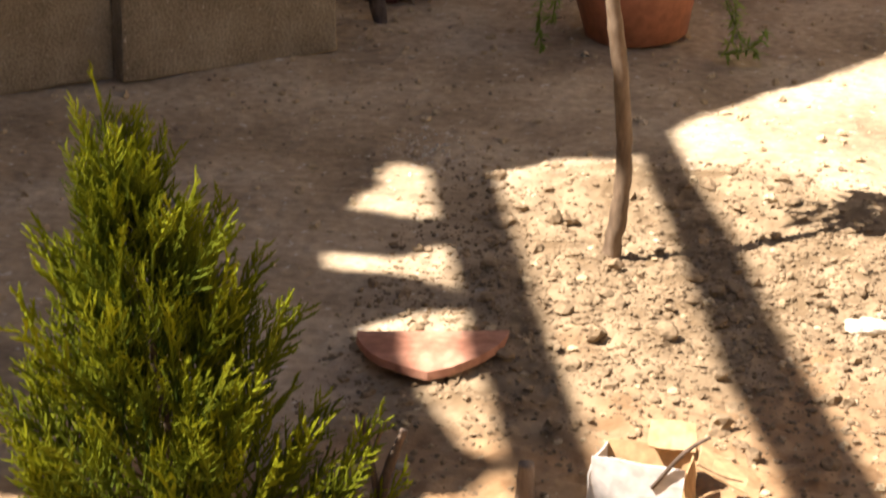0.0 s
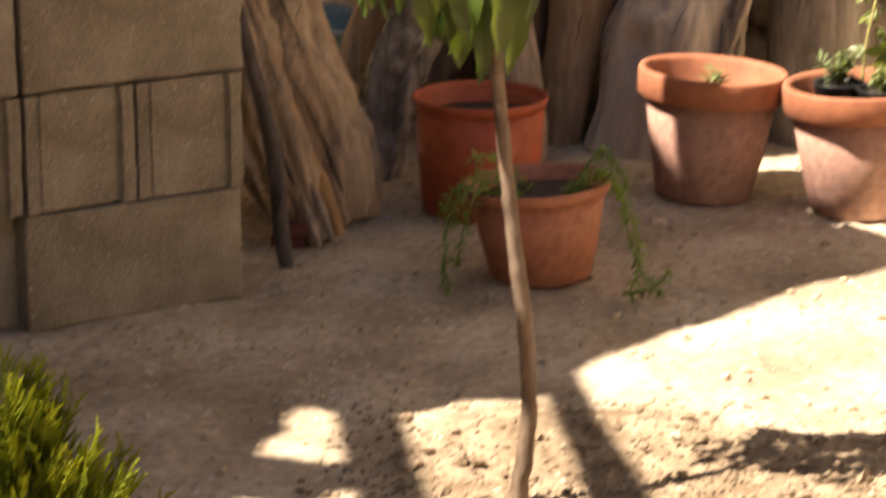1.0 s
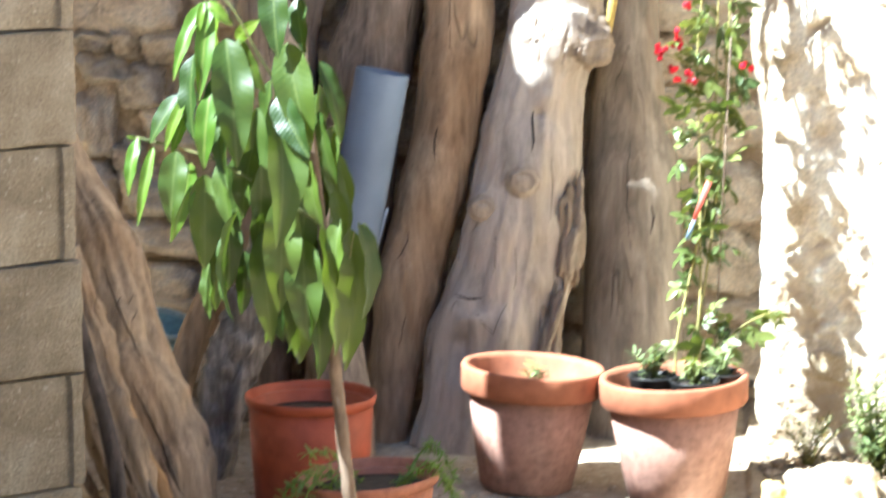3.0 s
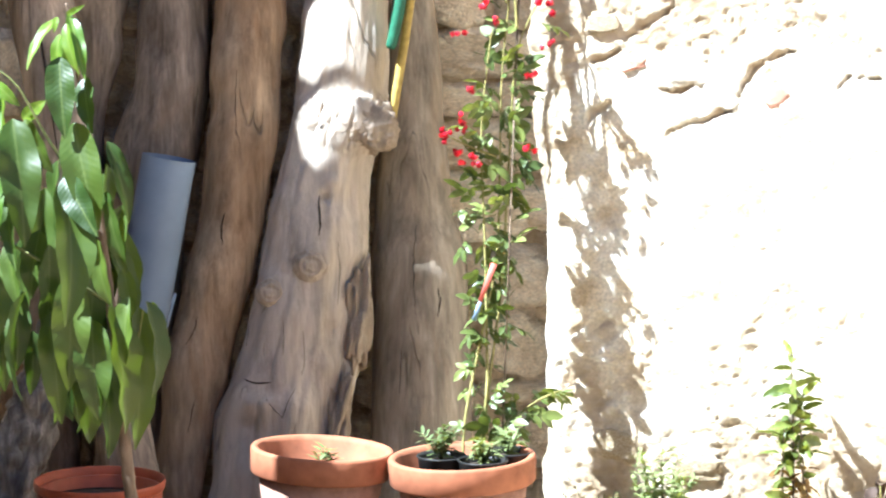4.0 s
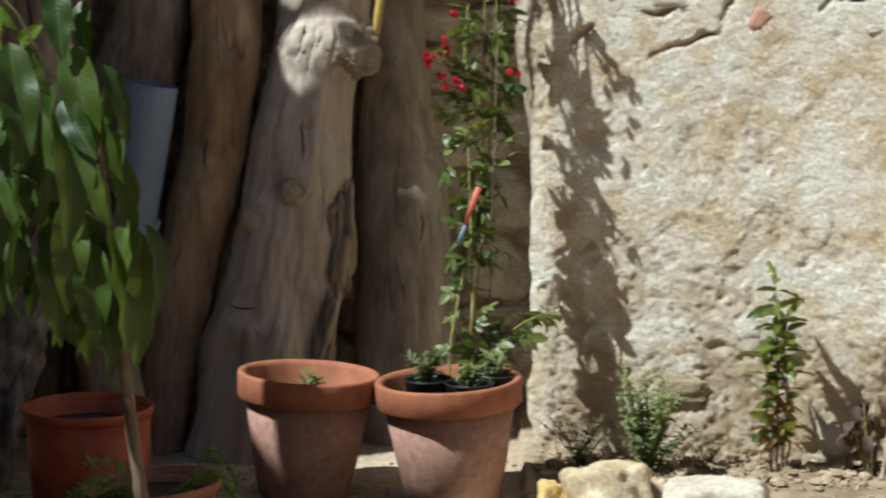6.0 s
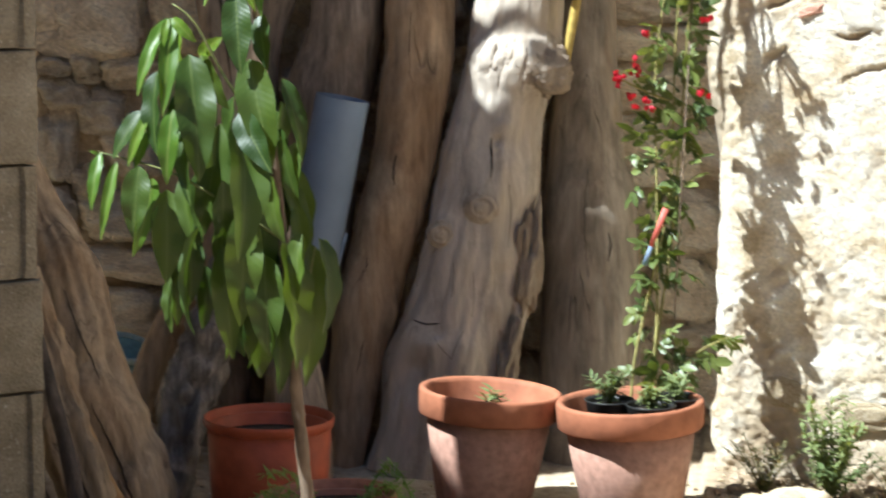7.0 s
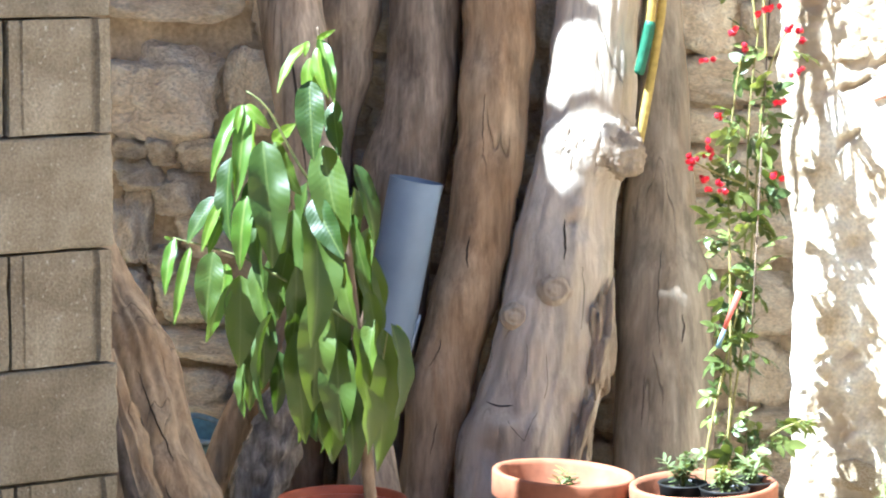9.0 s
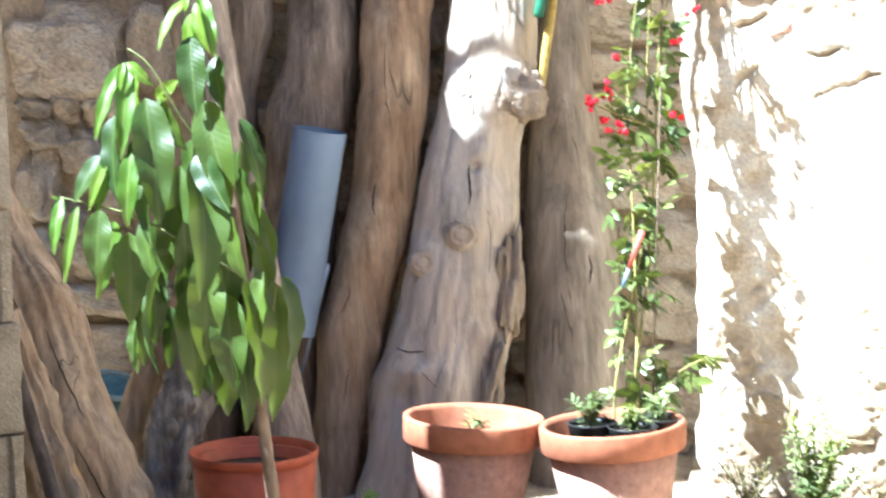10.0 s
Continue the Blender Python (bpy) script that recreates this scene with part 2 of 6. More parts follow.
STONE = material("limestone", [(0.33, 0.24, 0.135), (0.50, 0.40, 0.255), (0.62, 0.54, 0.40)], 9, 7, 0.9, 0.7, 90, vary=0.12)
WHITE_STONE = material("white_stone", [(0.50, 0.44, 0.34), (0.72, 0.67, 0.57)], 14, 6, 0.9, 0.5, 120)


# ---- mesh helpers ----
def mesh_of(bm, mat, smooth=True, name="mesh"):
    me = bpy.data.meshes.new(name)
    bm.normal_update()
    bm.to_mesh(me)
    bm.free()
    me.materials.append(mat)
    if smooth:
        me.polygons.foreach_set("use_smooth", [True] * len(me.polygons))
    return me


def part(name, bm, mat, parent=None, label="", smooth=True):
    ob = new(name, mesh_of(bm, mat, smooth, name))
    if parent:
        ob.parent = parent
        ob.matrix_parent_inverse = Matrix.Identity(4)
    if label:
        ob["label"] = label
    return ob


def base(name, at, label, category, group="", kind=""):
    ob = new(name)
    ob.empty_display_size = 0.05
    ob.location = at
    return tagged(ob, label, category, group, kind)


def spline(pts, radii, step):
    """A smooth line through the points, with the radii along it."""
    P = [Vector(p) for p in pts]
    out, rad = [], []
    for i in range(len(P) - 1):
        a, b, c, d = P[max(i - 1, 0)], P[i], P[i + 1], P[min(i + 2, len(P) - 1)]
        n = max(1, int((c - b).length / step))
        for k in range(n):
            t = k / n
            out.append(0.5 * ((2 * b) + (c - a) * t + (2 * a - 5 * b + 4 * c - d) * t * t + (3 * b - a - 3 * c + d) * t ** 3))
            rad.append(radii[i] + (radii[i + 1] - radii[i]) * (t * t * (3 - 2 * t)))
    return out + [P[-1]], rad + [radii[-1]]


def tube(bm, pts, radii, sides=10, rough=0.0, freq=8.0, seed=0.0, step=None, ends=True, flat=1.0, ridges=0.0, nridge=9):
    """A swept branch, log or cable: radius along it, with knobbly noise; ends closed."""
    if step:
        pts, radii = spline(pts, radii, step)
    pts = [Vector(p) for p in pts]
    rings, ref = [], None
    for i, p in enumerate(pts):
        d = (pts[min(i + 1, len(pts) - 1)] - pts[max(i - 1, 0)]).normalized()
        if ref is None:
            ref = d.cross(Vector((0, 1, 0)) if abs(d.y) < 0.9 else Vector((1, 0, 0))).normalized()
        u = (ref - d * ref.dot(d)).normalized()
        ref, v = u, d.cross(u)
        ring = []
        for k in range(sides):
            a = 2 * math.pi * k / sides
            n = u * math.cos(a) + v * math.sin(a) * flat
            r = radii[i]
            if rough:
                r *= 1 + rough * (noise.noise((p + n * radii[i]) * freq + Vector((seed, seed, 0))) + 0.45 * noise.noise((p + n * radii[i]) * freq * 2.7 + Vector((0, seed, 0))))
            if ridges:
                r *= 1 + ridges * noise.noise(Vector((math.cos(a) * nridge * 0.3, math.sin(a) * nridge * 0.3, p.z * 2.0 + seed)) * 2)
            ring.append(bm.verts.new(p + n * r))
        rings.append(ring)
    for a, b in zip(rings, rings[1:]):
        for k in range(sides):
            bm.faces.new((a[k], a[(k + 1) % sides], b[(k + 1) % sides], b[k]))
    if ends:
        bm.faces.new(rings[0][::-1])
        bm.faces.new(rings[-1])
    return rings


def lathe(bm, profile, n=48, wob=0.0, seed=0.0, caps=True):
    """A turned form from (radius, height) pairs round the z axis."""
    rings = []
    for r, z in profile:
        rings.append([bm.verts.new((r * math.cos(2 * math.pi * k / n) * (1 + wob * noise.noise((math.cos(2 * math.pi * k / n), math.sin(2 * math.pi * k / n), z * 6 + seed))),
                                    r * math.sin(2 * math.pi * k / n) * (1 + wob * noise.noise((math.sin(2 * math.pi * k / n), math.cos(2 * math.pi * k / n), z * 6 - seed))), z)) for k in range(n)])
    for a, b in zip(rings, rings[1:]):
        for k in range(n):
            bm.faces.new((a[k], a[(k + 1) % n], b[(k + 1) % n], b[k]))
    if caps and profile[0][0] > 0:
        bm.faces.new(rings[0][::-1])
    if caps and profile[-1][0] > 0:
        bm.faces.new(rings[-1])


def box(bm, size, at=(0, 0, 0), bevel=0.0, turn=None):
    m = Matrix.Translation(at) @ (turn or Matrix.Identity(4)) @ Matrix.Diagonal((*size, 1))
    made = bmesh.ops.create_cube(bm, size=1, matrix=m)["verts"]
    if bevel:
        edges = list({e for v in made for e in v.link_edges})
        bmesh.ops.bevel(bm, geom=edges, offset=bevel, segments=2, profile=0.6, affect="EDGES")


def boulder(bm, at, size, seed, detail=3, rough=0.25):
    made = bmesh.ops.create_icosphere(bm, subdivisions=detail, radius=1)["verts"]
    for v in made:
        p = v.co.copy()
        k = 1 + rough * noise.noise(p * 1.3 + Vector((seed, 0, 0))) + rough * 0.6 * noise.noise(p * 2.9 + Vector((0, seed, 0))) + rough * 0.25 * noise.noise(p * 7 + Vector((0, 0, seed)))
        q = Vector((max(-0.8, min(0.8, p.x)), max(-0.8, min(0.8, p.y)), max(-0.75, min(0.75, p.z)))) * k
        v.co = Vector(at) + Vector((q.x * size[0], q.y * size[1], q.z * size[2]))


# ---- the ground ----
def looseness(x, y):
    """How far the earth is dug over: a patch round the sapling with an uneven edge."""
    e = 0.10 * noise.noise(Vector((x * 5, y * 5, 0.0))) + 0.05 * noise.noise(Vector((x * 14, y * 14, 0.0)))
    k = max(0.0, 1 - ((x + 0.20) / 1.05) ** 2) * max(0.0, min(1.0, (4.14 + e - y) / 0.10)) * max(0.0, min(1.0, (y - 2.0) / 0.5))
    return max(0.0, min(1.0, (x + 0.76 + e) / 0.16)) * min(1.0, k * 1.6)


def relief(x, y):
    """Height of the ground: trodden earth with a loose, cloddy patch round the sapling."""
    h = 0.012 * noise.noise(Vector((x * 2.2, y * 2.2, 1.0))) + 0.005 * noise.noise(Vector((x * 9, y * 9, 4.0)))
    loose = looseness(x, y)
    if loose:
        h += loose * (0.009 * noise.noise(Vector((x * 16, y * 16, 2.0))) + 0.008 * (0.5 - abs(noise.noise(Vector((x * 36, y * 36, 8.0))))) + 0.004 * noise.noise(Vector((x * 85, y * 85, 5.0))) + 0.008)
    h += 0.0025 * noise.noise(Vector((x * 45, y * 45, 3.0)))
    if y > 5.25 and x > 0.05:
        h += 0.02 * min(1, (y - 5.25) / 0.2)
    return h


def axis_steps(lo, hi, step, far):
    out, d = list(np.arange(lo, hi, step)), step
    a, b = lo, out[-1]
    left, right = [], []
    while a > -far:
        d *= 1.5
        a -= d
        left.append(a)
    d = step
    while b < far:
        d *= 1.5
        b += d
        right.append(b)
    return left[::-1] + out + right


gx, gy = axis_steps(-1.6, 0.9, 0.0062, 300), axis_steps(2.7, 5.9, 0.0062, 300)
verts = [(x, y, relief(x, y) if -8 < x < 8 and -4 < y < 12 else 0.0) for y in gy for x in gx]
w = len(gx)
faces = [(j * w + i, j * w + i + 1, (j + 1) * w + i + 1, (j + 1) * w + i) for j in range(len(gy) - 1) for i in range(w - 1)]
gm = bpy.data.meshes.new("ground")
gm.from_pydata(verts, [], faces)
gm.materials.append(SOIL)
def bed(x, y):
    """The dark planted bed along the foot of the sunlit wall."""
    return max(0.0, min(1.0, (x - 0.02) / 0.08)) * max(0.0, min(1.0, (y - 5.24 + 0.05 * noise.noise(Vector((x * 9, y * 9, 2.0)))) / 0.07)) * 0.85


dug = [looseness(x, y) if y < 4.4 else bed(x, y) if y > 5.1 else 0.0 for x, y, _ in verts]
ochre = [max(0.0, min(1.0, (3.42 - y + 0.5 * max(-0.4, x + 0.35)) / 0.35 + 0.9 * noise.noise(Vector((x * 7, y * 7, 6.0))))) * 0.75 if -1.5 < x < 1.5 and 1.8 < y < 4.2 else 0.0 for x, y, _ in verts]
for name, values in (("dug", dug), ("ochre", ochre)):
    gm.attributes.new(name, "FLOAT", "POINT").data.foreach_set("value", np.array(values, dtype=np.float32))
gm.polygons.foreach_set("use_smooth", [True] * len(gm.polygons))
tagged(new("ground", gm), "dry trodden light brown earth with loose clods", "ground", kind="structure")

# ---- walls of the yard ----
CORNER = (0.062, 5.70)
WALL_TURN = radians(14)


def wall_y(x):
    """The face of the sunlit wall at x."""
    return CORNER[1] - math.tan(WALL_TURN) * (x - CORNER[0])


def graded(length, fine, until, step=0.12):
    return list(np.arange(0, until, fine)) + list(np.arange(until, length, step)) + [length]


# cracks in the plaster: points along and up, each with its half width
GROOVES = [((0.255, 0.835, 0.005), (0.306, 0.859, 0.008), (0.363, 0.880, 0.007), (0.392, 0.889, 0.003), (0.400, 0.915, 0.003), (0.410, 0.942, 0.006), (0.430, 0.962, 0.010), (0.453, 0.983, 0.009), (0.480, 0.998, 0.006), (0.509, 1.006, 0.002)),
           ((0.594, 0.923, 0.004), (0.604, 0.940, 0.008), (0.616, 0.957, 0.004), (0.640, 0.962, 0.002), (0.677, 0.957, 0.004)), ((0.753, 0.743, 0.006), (0.765, 0.765, 0.005), (0.779, 0.777, 0.003)),
           ((0.170, 1.030, 0.009), (0.200, 1.046, 0.014), (0.230, 1.066, 0.010), (0.262, 1.088, 0.004), (0.266, 1.130, 0.008), (0.300, 1.152, 0.005), (0.326, 1.165, 0.006)),
           ((0.245, 0.932, 0.003), (0.266, 0.922, 0.006), (0.288, 0.926, 0.008), (0.312, 0.944, 0.006), (0.340, 0.963, 0.002)), ((0.11, 0.985, 0.009), (0.14, 0.992, 0.008), (0.17, 1.01, 0.004)), ((0.10, 0.86, 0.004), (0.12, 0.885, 0.007), (0.14, 0.90, 0.003))]


def near_groove(s, z):
    """Distance from the nearest crack over its half width there."""
    best = 9.0
    for line in GROOVES:
        for (ax, az, aw), (bx, bz, bw) in zip(line, line[1:]):
            k = max(0, min(1, ((s - ax) * (bx - ax) + (z - az) * (bz - az)) / ((bx - ax) ** 2 + (bz - az) ** 2)))
            best = min(best, math.hypot(s - ax - k * (bx - ax), z - az - k * (bz - az)) / (aw + k * (bw - aw)))
    return best


def step_at(v, a, b):
    k = max(0.0, min(1.0, (v - a) / (b - a)))
    return k * k * (3 - 2 * k)


def rough_wall(name, width, height, mat, label, pose_of, thick=0.5, fine=0.03, until=(9, 9), amp=0.02, seed=0.0, crumbling=False):
    """A thick wall whose front face (towards -y) is uneven; its lower left front corner lies at the origin of pose_of."""
    xs, zs = graded(width, fine, min(until[0], width - 0.1)), graded(height, fine, min(until[1], height - 0.1))
    bm = bmesh.new()
    bare = bm.verts.layers.float.new("bare")
    grid = []
    for z in zs:
        row = []
        for x in xs:
            p = Vector((x, seed, z))
            d = amp * (noise.noise(p * 2.5) + 0.6 * noise.noise(p * 7) + 0.3 * noise.noise(p * 19) + 0.2 * noise.noise(p * 42))
            worn = 0.0
            if crumbling:
                # plaster lost in patches, most of it high up and along the foot; plates of it stand a few millimetres proud
                q = p + 0.05 * Vector((noise.noise(p * 6), 0, noise.noise(p * 6 + Vector((7, 0, 0)))))
                loss = noise.fractal(q * 4.5 + Vector((5, 0, 0)), 0.7, 2.1, 6)
                loss += max(0, (z - 0.1 - 0.80 - 0.25 * (x - 0.2)) * 3.0) + max(0, (0.50 - z) * 2.9) - 0.22
                worn = max(0.0, min(1.0, loss * 1.8))
                d += 0.003 * step_at(loss, 0.0, 0.16) + 0.003 * step_at(loss, 0.42, 0.52)
                for sc, cut, deep in ((5.0, 0.22, 0.0020), (19.0, 0.44, 0.0020), (36.0, 0.40, 0.0022), (62.0, 0.34, 0.0024)):
                    f = noise.fractal(Vector((q.x * sc + 0.4 * q.z * sc, seed + sc, q.z * sc - 0.3 * q.x * sc)), 0.8, 2.1, 3)
                    d += deep * step_at(f, cut, cut + 0.09) * (0.55 + 0.75 * worn)
                d += (0.0016 + 0.0022 * worn) * noise.fractal(p * 38, 0.6, 2.2, 4)
                wob = Vector((noise.noise(p * 22), 0, noise.noise(p * 22 + Vector((3, 0, 0)))))
                g = near_groove(x + 0.010 * wob.x + 0.004 * noise.noise(p * 60), z - 0.1 + 0.010 * wob.z + 0.004 * noise.noise(p * 75))
                g *= 1.15 + 0.9 * noise.noise(p * 26 + Vector((9, 0, 0))) + 0.5 * noise.noise(p * 62)
                if 0 <= g < 1.6:
                    d += 0.014 * (1 - step_at(g, 0.35, 1.2)) * (0.8 + 0.6 * noise.noise(p * 30))
                    worn = max(worn, 1 - step_at(g, 0.6, 1.3))
            shift = 0.0
            if crumbling and x < 0.06:
                # worn, rounded end of the wall, with stones that jut out of it higher up
                k = 1 - x / 0.06
                d += 0.022 * k ** 2
                jut = 0.030 * step_at(z - 0.1, 0.74, 0.86) + 0.012 * step_at(z - 0.1, 0.98, 1.04)
                shift = k * (0.006 - jut + 0.018 * noise.noise(p * 7) + 0.009 * noise.noise(p * 22))
            v = bm.verts.new((x + shift, d, z - 0.1))
            v[bare] = worn
            row.append(v)
        grid.append(row)
    for a, b in zip(grid, grid[1:]):
        for i in range(len(xs) - 1):
            bm.faces.new((a[i], a[i + 1], b[i + 1], b[i]))
    b = [bm.verts.new(c) for c in ((0, thick, -0.1), (width, thick, -0.1), (width, thick, height - 0.1), (0, thick, height - 0.1))]
    bm.faces.new(b[::-1])
    bm.faces.new([r[0] for r in grid] + [b[3], b[0]])
    bm.faces.new([r[-1] for r in grid[::-1]] + [b[1], b[2]])
    bm.faces.new(grid[-1] + [b[2], b[3]])
    bm.faces.new(grid[0][::-1] + [b[0], b[1]])
    ob = part(name, bm, mat)
    ob.matrix_world = pose_of
    return tagged(ob, label, "wall", kind="structure")


EAST = pose(CORNER[0], CORNER[1], 0, 0, 0, -math.degrees(WALL_TURN))
wall_east = rough_wall("wall_east", 3.2, 2.6, PLASTER, "sunlit rubble wall with crumbling pale lime plaster", EAST, 0.6, 0.0050, (0.92, 1.35), 0.0035, 3.0, True)
wall_north = rough_wall("wall_north", 6.0, 2.6, MORTAR, "old rubble stone wall in earth mortar", pose(-5.4, 6.16, 0), fine=0.04, amp=0.015)
# unseen plain walls added to close the yard; the tall ones cut fill light
YARD = material("yard_render", [(0.26, 0.205, 0.145), (0.36, 0.29, 0.21)], 2, 6, 0.9, 0.4, 40)
for name, size, at, label in (("wall_west", (0.3, 11.0, 5.2), (-5.6, 1.0, 2.6), "tall rendered wall beside the yard, unseen, added to cut fill light"), ("wall_south", (9.0, 0.3, 5.2), (-1.2, -4.4, 2.6), "tall rendered wall behind the yard, unseen, added to cut fill light"),
                              ("wall_far_east", (0.3, 9.6, 2.4), (3.3, 0.2, 1.2), "plain rendered wall, unseen, added to close the yard")):
    bm = bmesh.new()
    box(bm, size)
    ob = part(name, bm, YARD, smooth=False)
    ob.location = at
    tagged(ob, label, "wall", kind="structure")

# ---- the stack of concrete blocks ----
END = Vector((-1.075, 4.62, 0))                  # foot of the stack's far end
ALONG = (Vector((-1.367, 4.364, 0)) - END).normalized()
BACK = Vector((ALONG.y, -ALONG.x, 0))


def block_mesh(header, seed):
    """A 390 x 190 x 190 mm hollow block with worn edges; a header shows its grooved end."""
    bm = bmesh.new()
    if header:
        outline = [(-0.0945, 0.0), (-0.077, 0.0), (-0.074, 0.007), (-0.070, 0.007), (-0.067, 0.0035), (-0.046, 0.0035), (-0.044, 0.0048), (0.058, 0.0048), (0.062, 0.0095), (0.068, 0.0095), (0.072, 0.0), (0.0945, 0.0), (0.0945, 0.385), (-0.0945, 0.385)]
        levels = [[bm.verts.new((x, y, z)) for x, y in outline] for z in np.linspace(-0.09525, 0.09525, 9)]
        for a, b in zip(levels, levels[1:]):
            for k in range(len(outline)):
                m = (k + 1) % len(outline)
                bm.faces.new((a[k], a[m], b[m], b[k]))
        bm.faces.new(levels[0][::-1])
        bm.faces.new(levels[-1])
    else:
        box(bm, (0.3865, 0.188, 0.1905), (0, 0.094, 0), 0.006)
        bmesh.ops.subdivide_edges(bm, edges=[e for e in bm.edges if e.calc_length() > 0.1], cuts=9, use_grid_fill=True)
    for v in bm.verts:
        p = v.co + Vector((seed, 0, 0))
        edge = max(abs(v.co.z) / 0.0945, abs(v.co.x) / (0.0935 if header else 0.192))
        worn = max(0.0, (edge - 0.94) / 0.06)
        v.co += Vector((-math.copysign(1, v.co.x) * 0.0020 * worn, 0.0025 * worn + 0.002 * noise.noise(p * 9), -math.copysign(1, v.co.z) * 0.0012 * worn)) * (0.6 + 1.2 * noise.noise(p * 30))
    bmesh.ops.recalc_face_normals(bm, faces=bm.faces)
    return mesh_of(bm, BLOCK, False, "block")


stack = base("block_stack", END, "dry stack of grey-brown concrete blocks, laid in alternate courses", "concrete blocks")
STRETCH, HEAD = [block_mesh(False, k * 2.3) for k in range(3)], [block_mesh(True, k * 3.1) for k in range(3)]
yaw = math.atan2(-ALONG.y, -ALONG.x)
rng = random.Random(5)
for course in range(9):
    header = course % 2 == 1
    pitch, count = (0.1945, 14) if header else (0.389, 7)
    for k in range(count):
        for row in ((0,) if header else (0, 0.193)):
            ob = new("block", (HEAD if header else STRETCH)[(k + course) % 3])
            ob.parent = stack
            if course == 0 and k:
                row = row + 0.035
            out = rng.uniform(-0.005, 0.004) + (0.006 if course >= 5 else 0)
            c = ALONG * (pitch * (k + 0.5) + out) + BACK * (row + rng.uniform(-0.004, 0.004))
            ob.matrix_basis = Matrix.Translation((c.x, c.y, 0.094 + 0.1935 * course)) @ Matrix.Rotation(yaw + rng.uniform(-0.006, 0.006), 4, "Z")

# ---- logs leaning on the wall ----
def log(name, rows, mat, label, rough=0.12, freq=9, seed=0.0, sides=36, step=0.015, ridges=0.08, category="log", bumps=(), group="leaning logs", flat=1.0, frayed=None):
    """rows: x, y, z, radius from the foot upwards. bumps: place, reach and height of burls (or, below zero, hollows)."""
    bm = bmesh.new()
    o = Vector(rows[0][:3])
    tube(bm, [Vector(r[:3]) - o for r in rows], [r[3] for r in rows], sides, rough, freq, seed, step, ridges=ridges, flat=flat)
    bm.normal_update()
    for place, reach, height in bumps:
        c = Vector(place) - o
        for v in bm.verts:
            d = (v.co - c).length / reach
            if d < 2.2:
                k = math.exp(-d * d * 1.6) * height
                k *= 1 + 0.22 * noise.noise(v.co * 36) + 0.08 * noise.noise(v.co * 90)
                v.co += v.normal * k
    if frayed:
        # a collar of torn, upright fibres round the near side: low and high edge, depth
        low, high, deep = frayed
        bm.normal_update()
        for v in bm.verts:
            z = v.co.z + o.z
            edge = 0.022 * noise.noise(Vector((v.co.x * 16, 3, 0)))
            k = min(max(0.0, (z - low - edge) / 0.06), 1.0) * min(max(0.0, (high - z + edge) / 0.014), 1.0) * max(0.0, min(1.0, -v.normal.y * 2.2))
            if k > 0:
                f = noise.fractal(Vector((v.co.x * 95, v.co.y * 95, v.co.z * 26)), 0.5, 2.2, 5)
                v.co += v.normal * deep * k * (0.75 + 0.9 * f)
    ob = part(name, bm, mat)
    ob.location = o
    return tagged(ob, label, category, group)


pole = log("log", [(-0.757, 5.62, -0.02, 0.052), (-0.775, 5.647, 0.137, 0.054), (-0.850, 5.720, 0.499, 0.056), (-0.911, 5.772, 0.761, 0.058), (-0.975, 5.841, 1.107, 0.068), (-0.996, 5.876, 1.281, 0.074), (-1.05, 5.97, 1.75, 0.08)],
    WOOD_GREY, "slim cracked grey pole leaning on the wall", 0.05, 7, 1.0)
bm = bmesh.new()
o = Vector((-0.757, 5.62, -0.02))
tube(bm, [Vector(p) - o for p in ((-0.925, 5.713, 0.80), (-0.945, 5.738, 0.93), (-0.968, 5.772, 1.06), (-0.978, 5.788, 1.17), (-0.99, 5.803, 1.28))], [0.0012, 0.003, 0.0035, 0.003, 0.0012], 6, 0.3, 50, step=0.01)
part("crack", bm, material("pole_crack", [(0.02, 0.015, 0.012), (0.04, 0.03, 0.025)], 10, 2, 0.95, 0.1, 50), pole, "long dark drying crack")
log("log", [(-1.0, 5.98, -0.02, 0.055), (-0.95, 6.0, 0.45, 0.05), (-0.929, 6.02, 0.736, 0.050), (-0.903, 6.03, 0.895, 0.046), (-0.880, 6.035, 1.016, 0.052), (-0.872, 6.04, 1.137, 0.064), (-0.84, 6.05, 1.6, 0.07)],
    WOOD_DARK, "twisted dark brown branch leaning on the wall", 0.28, 9, 2.0)
log("log", [(-0.82, 5.90, -0.02, 0.075), (-0.777, 5.961, 0.559, 0.080), (-0.750, 5.985, 0.777, 0.085), (-0.718, 6.005, 0.958, 0.081), (-0.714, 6.025, 1.139, 0.080), (-0.706, 6.03, 1.259, 0.076), (-0.68, 6.05, 1.7, 0.08)],
    WOOD_DARK, "dark grey weathered log leaning on the wall", 0.15, 7, 3.0)
curved = log("log", [(-0.705, 5.802, -0.01, 0.042), (-0.693, 5.815, 0.098, 0.049), (-0.649, 5.857, 0.382, 0.071), (-0.591, 5.891, 0.608, 0.069), (-0.564, 5.927, 0.845, 0.073), (-0.550, 5.971, 1.142, 0.076), (-0.553, 5.985, 1.261, 0.072), (-0.53, 6.03, 1.7, 0.072)],
    WOOD_BROWN, "curved reddish brown log leaning on the wall", 0.14, 8, 4.0, bumps=[((-0.62, 5.82, 0.75), 0.03, 0.008), ((-0.60, 5.80, 0.32), 0.03, 0.01), ((-0.60, 5.80, 0.66), 0.02, -0.008)])
